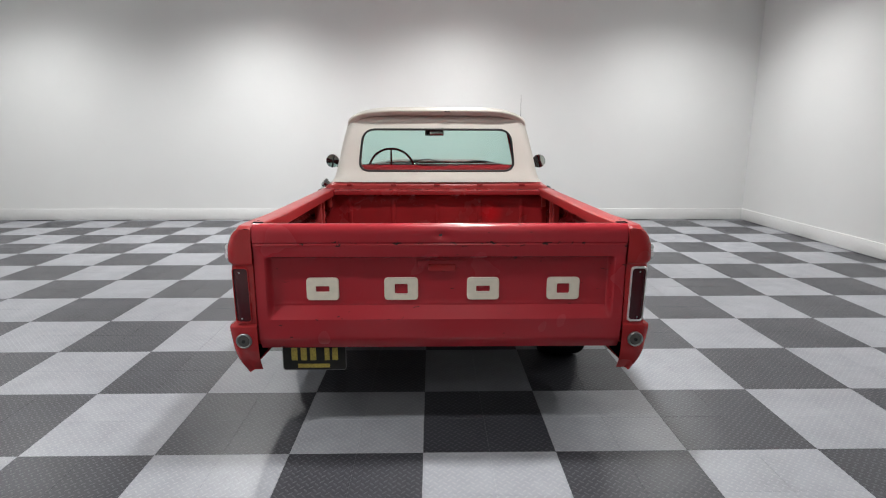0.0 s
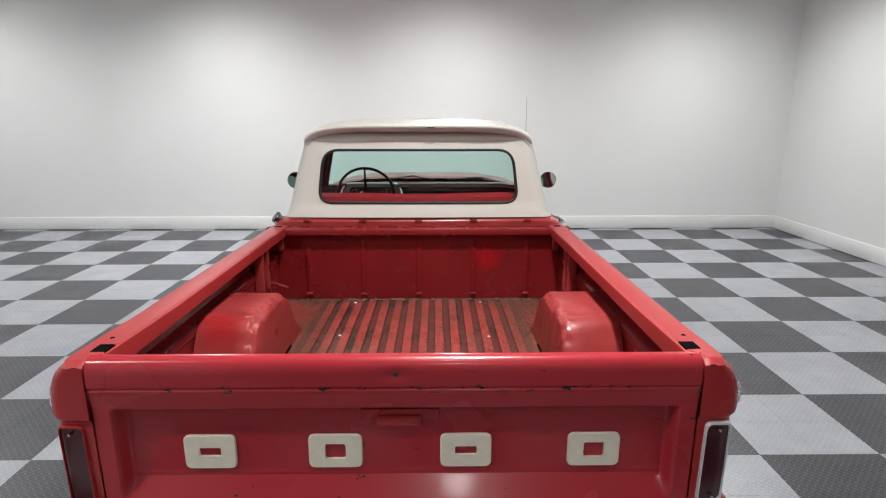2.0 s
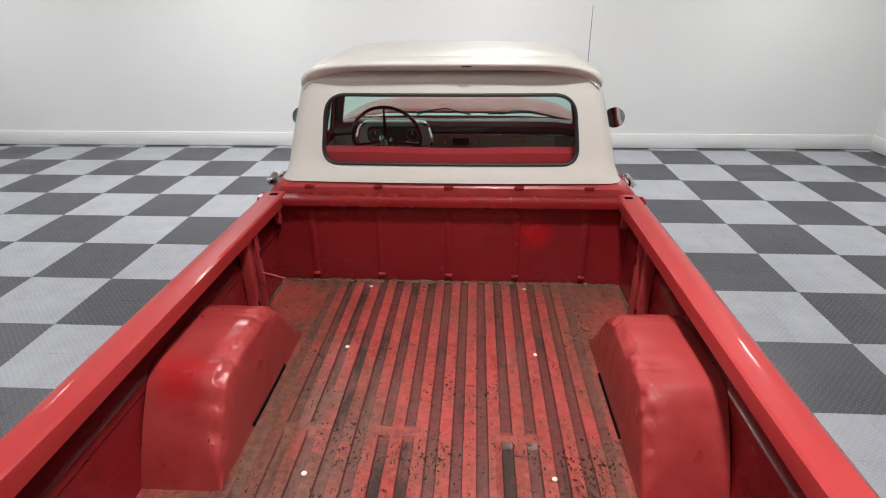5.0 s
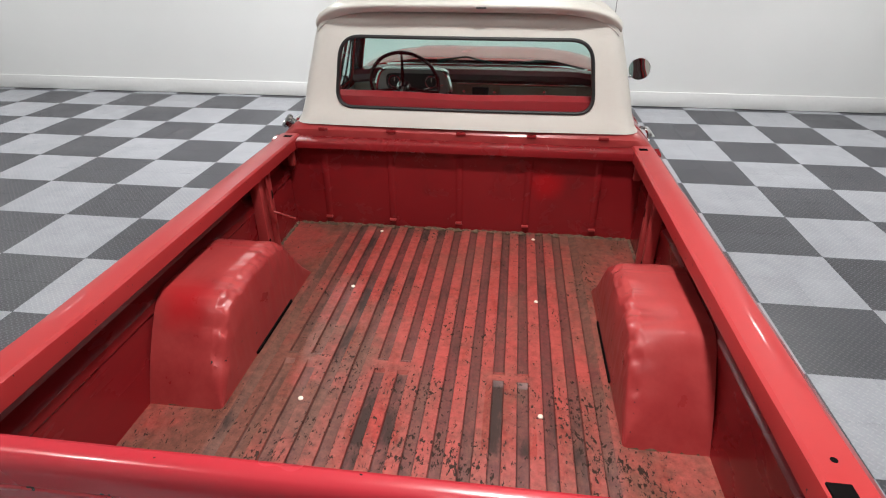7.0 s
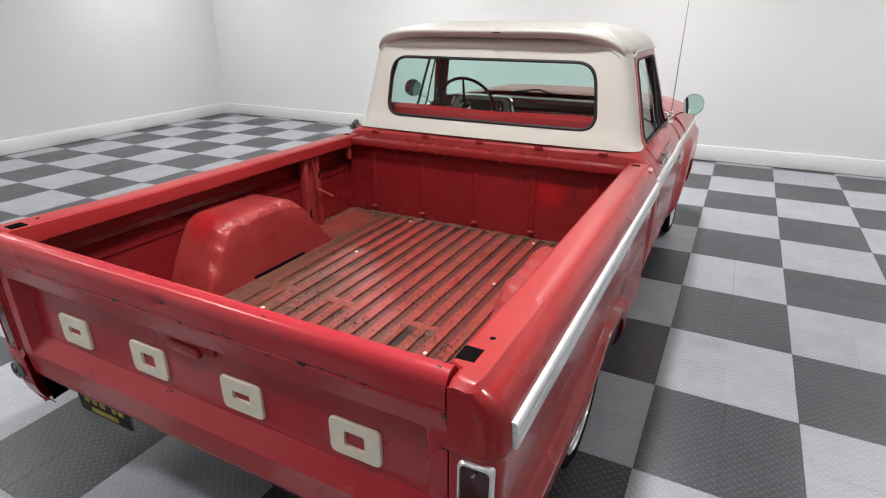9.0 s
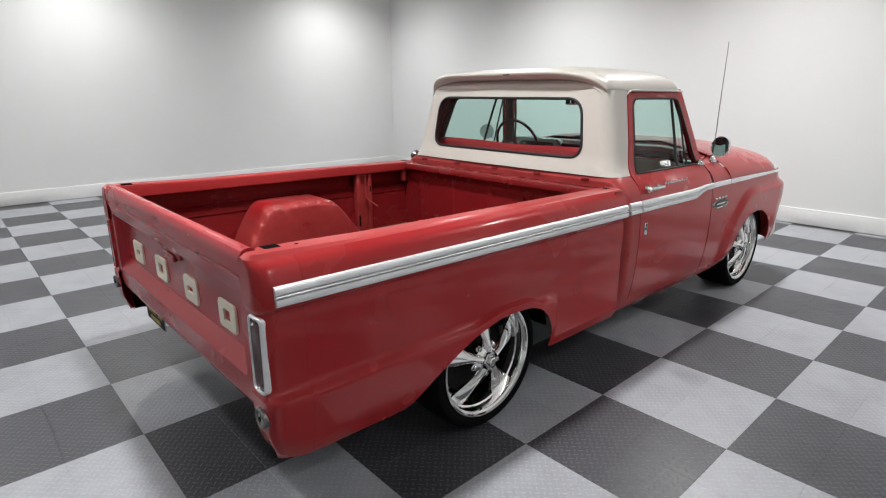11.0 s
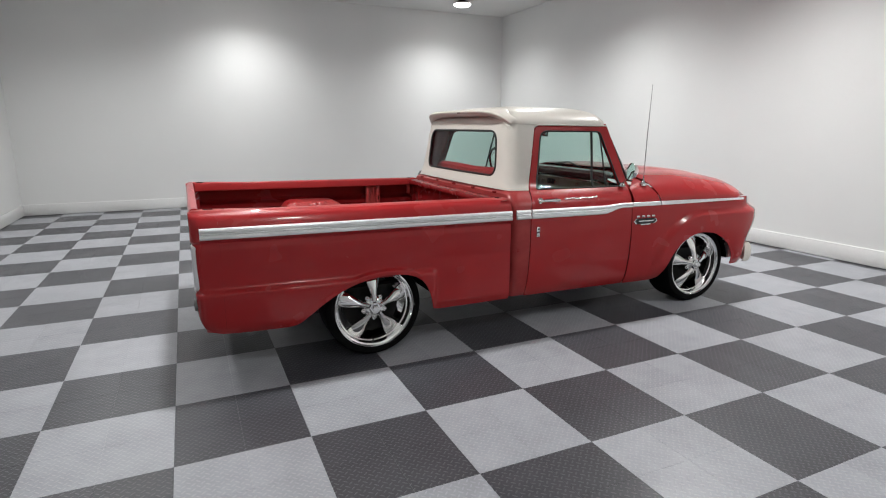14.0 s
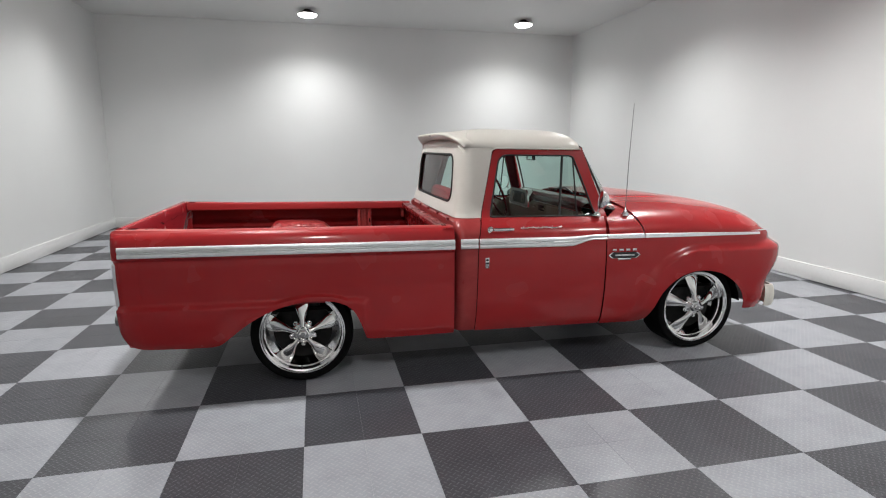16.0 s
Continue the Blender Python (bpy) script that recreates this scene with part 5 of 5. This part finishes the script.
part("dash_face", grid([[(x, y, z) for y, z in ((3.190, 1.088), (3.195, 1.07), (3.200, 0.95), (3.22, 0.86))] for x in even(-0.80, 0.80, 10)]), DASH_GREY, dash, "grey painted dash face", raked=True)
cluster_loop = rounded([(-0.670, 1.010), (-0.130, 1.010), (-0.175, 1.172), (-0.625, 1.172)], 0.06, 8, 6)
cc = (-0.400, 1.091)
rows = [[(cc[0] + (px - cc[0]) * s, y, cc[1] + (pz - cc[1]) * s) for px, pz in cluster_loop] for s, y in ((1.0, 3.20), (1.0, 3.155), (0.95, 3.145), (0.90, 3.150))]
cluster = part("gauge_cluster", grid(rows, True), ALLOY, dash, "bright metal gauge cluster", raked=True)
# plain grey stands in for what the bright metal plate would reflect
part("gauge_plate", filled([(cc[0] + (px - cc[0]) * 0.91, cc[1] + (pz - cc[1]) * 0.91) for px, pz in cluster_loop], 3, lambda px, pz: (px, 3.152, pz)), plain("grey_gauge_plate", (0.27, 0.27, 0.26), 0.35), cluster, raked=True)
screen = rounded([(-0.575, 1.040), (-0.225, 1.040), (-0.225, 1.142), (-0.575, 1.142)], 0.04, 6, 4)
part("gauge_field", filled(screen, 3, lambda px, pz: (px, 3.1495, pz)), BLACK, cluster, "black gauge field", raked=True)
for gx, gr in ((-0.520, 0.040), (-0.280, 0.040)):
    part("gauge_ring", lathe([(3.149, gr), (3.143, gr), (3.143, gr - 0.006), (3.149, gr - 0.007)], 24, "y", (gx, 0, 1.091)), CHROME, cluster, raked=True)
    part("needle", box(gx - 0.002, gx + 0.002, 3.1440, 3.1455, 1.091, 1.118), LETTER, cluster, raked=True)
part("radio", box(-0.020, 0.088, 3.183, 3.205, 1.010, 1.058, 0.004), BLACK, dash, "black radio opening", raked=True)
part("dash_trim", box(-0.12, 0.74, 3.184, 3.192, 1.078, 1.086, 0.001), CHROME, dash, "thin bright dash trim", raked=True)
part("glove_door", box(0.160, 0.640, 3.184, 3.196, 0.93, 1.066, 0.004), DASH_GREY, dash, "grey glove box door", raked=True)
for kx, kz in ((-0.07, 1.035), (0.125, 1.035), (0.44, 1.045)):
    part("knob", lathe([(3.19, 0.006), (3.168, 0.009), (3.164, 0.008), (3.163, 0.0005)], 12, "y", (kx, 0, kz)), CHROME, dash, raked=True)

wheel_turn = Matrix.Translation((-0.413, 2.935, 1.120)) @ Euler((radians(-70), 0, 0)).to_matrix().to_4x4()


def turned(bm, m):
    bmesh.ops.transform(bm, matrix=m, verts=bm.verts)
    return bm


rim = tube([(0.207 * math.cos(a), 0.207 * math.sin(a), 0) for a in even(0, 2 * math.pi, 64)], 0.0105, 10)
steering = part("steering_wheel", turned(rim, wheel_turn), DASH_RED, truck, "thin dark red steering wheel", raked=True)
for a in (radians(90 + 75), radians(90 - 75), radians(270)):
    part("spoke", turned(tube([(0.02 * math.cos(a), 0.02 * math.sin(a), -0.035), (0.12 * math.cos(a), 0.12 * math.sin(a), -0.02), (0.198 * math.cos(a), 0.198 * math.sin(a), 0)], [0.012, 0.009, 0.007], 8), wheel_turn), DASH_RED, steering, raked=True)
part("horn_cap", turned(lathe([(-0.06, 0.03), (-0.03, 0.045), (-0.015, 0.035), (-0.012, 0.0005)], 24, "z"), wheel_turn), CHROME, steering, raked=True)
part("column", turned(tube([(0, 0, -0.05), (0, 0, -0.45)], 0.025, 12), wheel_turn), DASH_RED, steering, raked=True)
part("shift_lever", tube([(-0.39, 3.02, 1.05), (-0.28, 2.99, 1.085), (-0.18, 2.97, 1.115)], 0.005, 6), CHROME, steering, raked=True)

# ---- wheels ----
WHEEL_R, RIM_R = 0.325, 0.272


def spoke_mesh(angle):
    """One tapered, bowed spoke, thick at the hub and flaring into the barrel."""
    rows = []
    for f in even(0, 1, 10):
        r = 0.045 + (0.236 - 0.045) * f
        w = 0.023 - 0.003 * smooth(0.0, 0.25, f) + 0.036 * smooth(0.10, 1.0, f)
        face = 0.002 - 0.062 * f**1.35
        depth = 0.030 - 0.008 * f
        row = []
        for cx, cy in ((-1, -0.9), (-0.95, -0.45), (-0.62, -0.02), (-0.30, 0.20), (0, 0.30), (0.30, 0.20), (0.62, -0.02), (0.95, -0.45), (1, -0.9), (0, -1.0)):
            x, t = face + depth * cy, w * cx
            row.append((x, r * math.cos(angle) - t * math.sin(angle), r * math.sin(angle) + t * math.cos(angle)))
        rows.append(row)
    return grid(rows, True)


def road_wheel(width):
    """Tyre and polished five-spoke wheel, facing +x, outer lip at x = 0."""
    wheel = thing("wheel", "", "")
    tyre = [(-0.015, RIM_R - 0.004), (-0.006, RIM_R), (0.004, RIM_R + 0.012), (0.006, RIM_R + 0.024), (0.0, RIM_R + 0.040), (-0.018, WHEEL_R - 0.003), (-0.035, WHEEL_R), (-width + 0.035, WHEEL_R), (-width + 0.01, WHEEL_R - 0.01), (-width, RIM_R + 0.01), (-width + 0.01, RIM_R - 0.01)]
    part("tyre", lathe(tyre, 72), RUBBER, wheel, "low-profile black tyre", sharp=40)
    barrel = [(-0.004, RIM_R - 0.001), (0.002, RIM_R - 0.004), (0.002, RIM_R - 0.010), (-0.005, RIM_R - 0.014), (-0.010, RIM_R - 0.024), (-0.014, RIM_R - 0.026), (-0.045, RIM_R - 0.030), (-0.050, RIM_R - 0.038), (-0.10, RIM_R - 0.042), (-width + 0.02, RIM_R - 0.036)]
    rim_ob = part("rim", lathe(barrel, 72), ALLOY, wheel, "polished alloy rim")
    for k in range(5):
        part("spoke", spoke_mesh(radians(90 + 72 * k)), ALLOY, rim_ob, "tapered polished spoke")
    part("hub", lathe([(-0.05, 0.072), (-0.020, 0.070), (-0.010, 0.060), (-0.004, 0.050), (-0.004, 0.040)], 40), ALLOY, rim_ob)
    cap = part("hub_cap", lathe([(-0.01, 0.044), (0.008, 0.042), (0.012, 0.036), (0.012, 0.026), (0.024, 0.022), (0.027, 0.016), (0.027, 0.0005)], 6), CHROME, rim_ob, "hexagonal chrome centre cap")
    for k in range(5):
        a = radians(90 + 36 + 72 * k)
        part("lug_nut", lathe([(-0.05, 0.017), (-0.026, 0.017), (-0.023, 0.015), (-0.024, 0.0115), (-0.014, 0.0110), (-0.010, 0.007), (-0.010, 0.0005)], 10, "x", (0, 0.074 * math.cos(a), 0.074 * math.sin(a))), CHROME, rim_ob)
    a = radians(266)
    part("valve", tube([(-0.030, (RIM_R - 0.030) * math.cos(a), (RIM_R - 0.030) * math.sin(a)), (-0.012, (RIM_R - 0.048) * math.cos(a), (RIM_R - 0.048) * math.sin(a))], 0.005, 8), BLACK, rim_ob)
    part("brake_drum", lathe([(-0.16, 0.19), (-0.105, 0.19), (-0.10, 0.18), (-0.095, 0.10), (-0.095, 0.0005)], 40), DARK_STEEL, wheel, "dark brake drum")
    return wheel


def set_wheel(wheel, x, y, mirror, turn=0.0):
    wheel.parent = truck
    m = pose(x, y, WHEEL_R, turn, 0, 180 if mirror else 0)
    wheel.matrix_basis = m
    for key in ("label", "category", "group"):
        if key in wheel:
            del wheel[key]


master = road_wheel(0.26)
set_wheel(master, 0.915, 1.212, False)
for x, y, mirror, turn in ((-0.915, 1.212, True, 20), (0.935, 4.080, False, 3), (-0.935, 4.080, True, 50)):
    set_wheel(copy_thing(master, Matrix()), x, y, mirror, turn)


def inner_arch(y, r):
    """Dark wheel housing above a wheel."""
    rows = [[(x, y + r * math.cos(a), 0.34 + r * math.sin(a)) for a in even(0.15, math.pi - 0.15, 20)] for x in (0.66, 0.93)]
    return grid(rows)


# coloured near black, so the deep shade of the arches is in the paint
sides("wheel_housing", lambda: inner_arch(1.215, 0.395), SHADE_BLACK, "dark wheel housing")
sides("wheel_housing", lambda: inner_arch(4.075, 0.392), SHADE_BLACK, "dark wheel housing")

# ---- underside ----
sides("frame_rail", lambda: box(0.36, 0.43, 0.62, 4.60, 0.33, 0.45, 0.008), DARK_STEEL, "dark chassis rail")
part("rear_axle", tube([(-0.72, 1.212, 0.325), (0.72, 1.212, 0.325)], 0.042, 14), DARK_STEEL, truck, "dark rear axle")
part("differential", lathe([(1.05, 0.02), (1.08, 0.10), (1.16, 0.135), (1.25, 0.12), (1.38, 0.06)], 20, "y", (0, 0, 0.325)), DARK_STEEL, truck)
# tank, pan and crossmember are blackened to carry the shade under the truck
part("fuel_tank", box(-0.34, 0.34, 0.52, 1.0, 0.385, 0.47, 0.03), SHADE_BLACK, truck, "dark fuel tank under the bed")
part("floor_pan", box(-0.84, 0.84, 0.22, 4.55, 0.455, 0.475), SHADE_BLACK, truck, "dark underbody")
part("crossmember", box(-0.36, 0.36, 0.62, 0.68, 0.36, 0.44, 0.006), SHADE_BLACK, truck)
sides("rocker", lambda: box(0.70, 0.88, 2.24, 3.55, 0.30, 0.46, 0.01), DARK_STEEL, "dark inner sill")
plate = part("number_plate", raised_plate(-0.765, -0.460, 0.300, 0.452, 0.250, 0.004, 0.015), PLATE_BLACK, truck, "black number plate with yellow bars")
part("plate_rim", bead(rounded([(-0.765, 0.300), (-0.460, 0.300), (-0.460, 0.452), (-0.765, 0.452)], 0.015), lambda x, z: (x, 0.247, z), 0.0022, 6), AERIAL_STEEL, plate)
for x0, x1, z0, z1 in ((-0.745, -0.710, 0.308, 0.372), (-0.700, -0.665, 0.308, 0.372), (-0.655, -0.620, 0.308, 0.372), (-0.585, -0.555, 0.308, 0.372), (-0.548, -0.515, 0.308, 0.372), (-0.715, -0.555, 0.270, 0.290)):
    part("plate_bar", box(x0 + 0.022, x1 + 0.016, 0.2435, 0.2465, z0 + 0.042, z1 + 0.042, 0.0008), PLATE_YELLOW, plate)
part("plate_bracket", box(-0.68, -0.58, 0.252, 0.40, 0.42, 0.47, 0.003), DARK_STEEL, truck)

# ---- floor tiles ----
SQUARE = 0.61
tagged(part("floor", box(X0 - T, X1 + T, YB - T, Y1 + T, -0.05, -0.012), DARK_STEEL, None), "checkered floor of interlocking light and dark grey plastic tiles", "floor", kind="structure")
floor_ob = bpy.data.objects["floor"]
H = SQUARE / 4


def tile_bm():
    bm = bmesh.new()
    g = H - 0.0003
    top = g - 0.0010
    low = [bm.verts.new((sx * g, sy * g, -0.012)) for sx, sy in ((-1, -1), (1, -1), (1, 1), (-1, 1))]
    mid = [bm.verts.new((sx * g, sy * g, -0.0008)) for sx, sy in ((-1, -1), (1, -1), (1, 1), (-1, 1))]
    high = [bm.verts.new((sx * top, sy * top, 0.0)) for sx, sy in ((-1, -1), (1, -1), (1, 1), (-1, 1))]
    for a, b in ((low, mid), (mid, high)):
        for i in range(4):
            bm.faces.new((a[i], a[(i + 1) % 4], b[(i + 1) % 4], b[i]))
    bm.faces.new(high)
    return bm


def tile_mesh(name, material):
    bm = tile_bm()
    mesh = bpy.data.meshes.new(name)
    bm.to_mesh(mesh)
    bm.free()
    mesh.materials.append(material)
    return mesh


TILE_MESH = [tile_mesh("dark_tile", TILE_DARK), tile_mesh("light_tile", TILE_LIGHT)]
rest = ([], [])
count = 0
for i in range(math.floor(X0 / (2 * H)), math.ceil(X1 / (2 * H))):
    for j in range(math.floor(YB / (2 * H)), math.ceil(Y1 / (2 * H))):
        cx, cy = (i + 0.5) * 2 * H, (j + 0.5) * 2 * H
        if cx - H > X1 + 0.1 or cy - H > Y1 + 0.1 or cx + H < X0 - 0.1:
            continue
        light = (math.floor(i / 2) + math.floor(j / 2)) % 2
        near = (0.9 < cx < 4.3 and -0.7 < cy < 4.3) or (-2.2 < cx < 1.0 and -1.6 < cy < 0.7)
        if near and count < 300:
            ob = new("tile", TILE_MESH[light])
            ob.location, ob.parent = (cx, cy, 0), floor_ob
            count += 1
        else:
            rest[light].append((cx, cy))
for light, places in enumerate(rest):
    verts, faces = [], []
    proto = [tuple(v.co) for v in TILE_MESH[light].vertices]
    quads = [tuple(p.vertices) for p in TILE_MESH[light].polygons]
    for cx, cy in places:
        n = len(verts)
        verts += [(x + cx, y + cy, z) for x, y, z in proto]
        faces += [tuple(k + n for k in q) for q in quads]
    mesh = bpy.data.meshes.new("tile_field")
    mesh.from_pydata(verts, [], faces)
    mesh.materials.append(TILE_LIGHT if light else TILE_DARK)
    ob = new("tile_field", mesh)
    ob.parent = floor_ob
    ob["kind"] = "stuff"
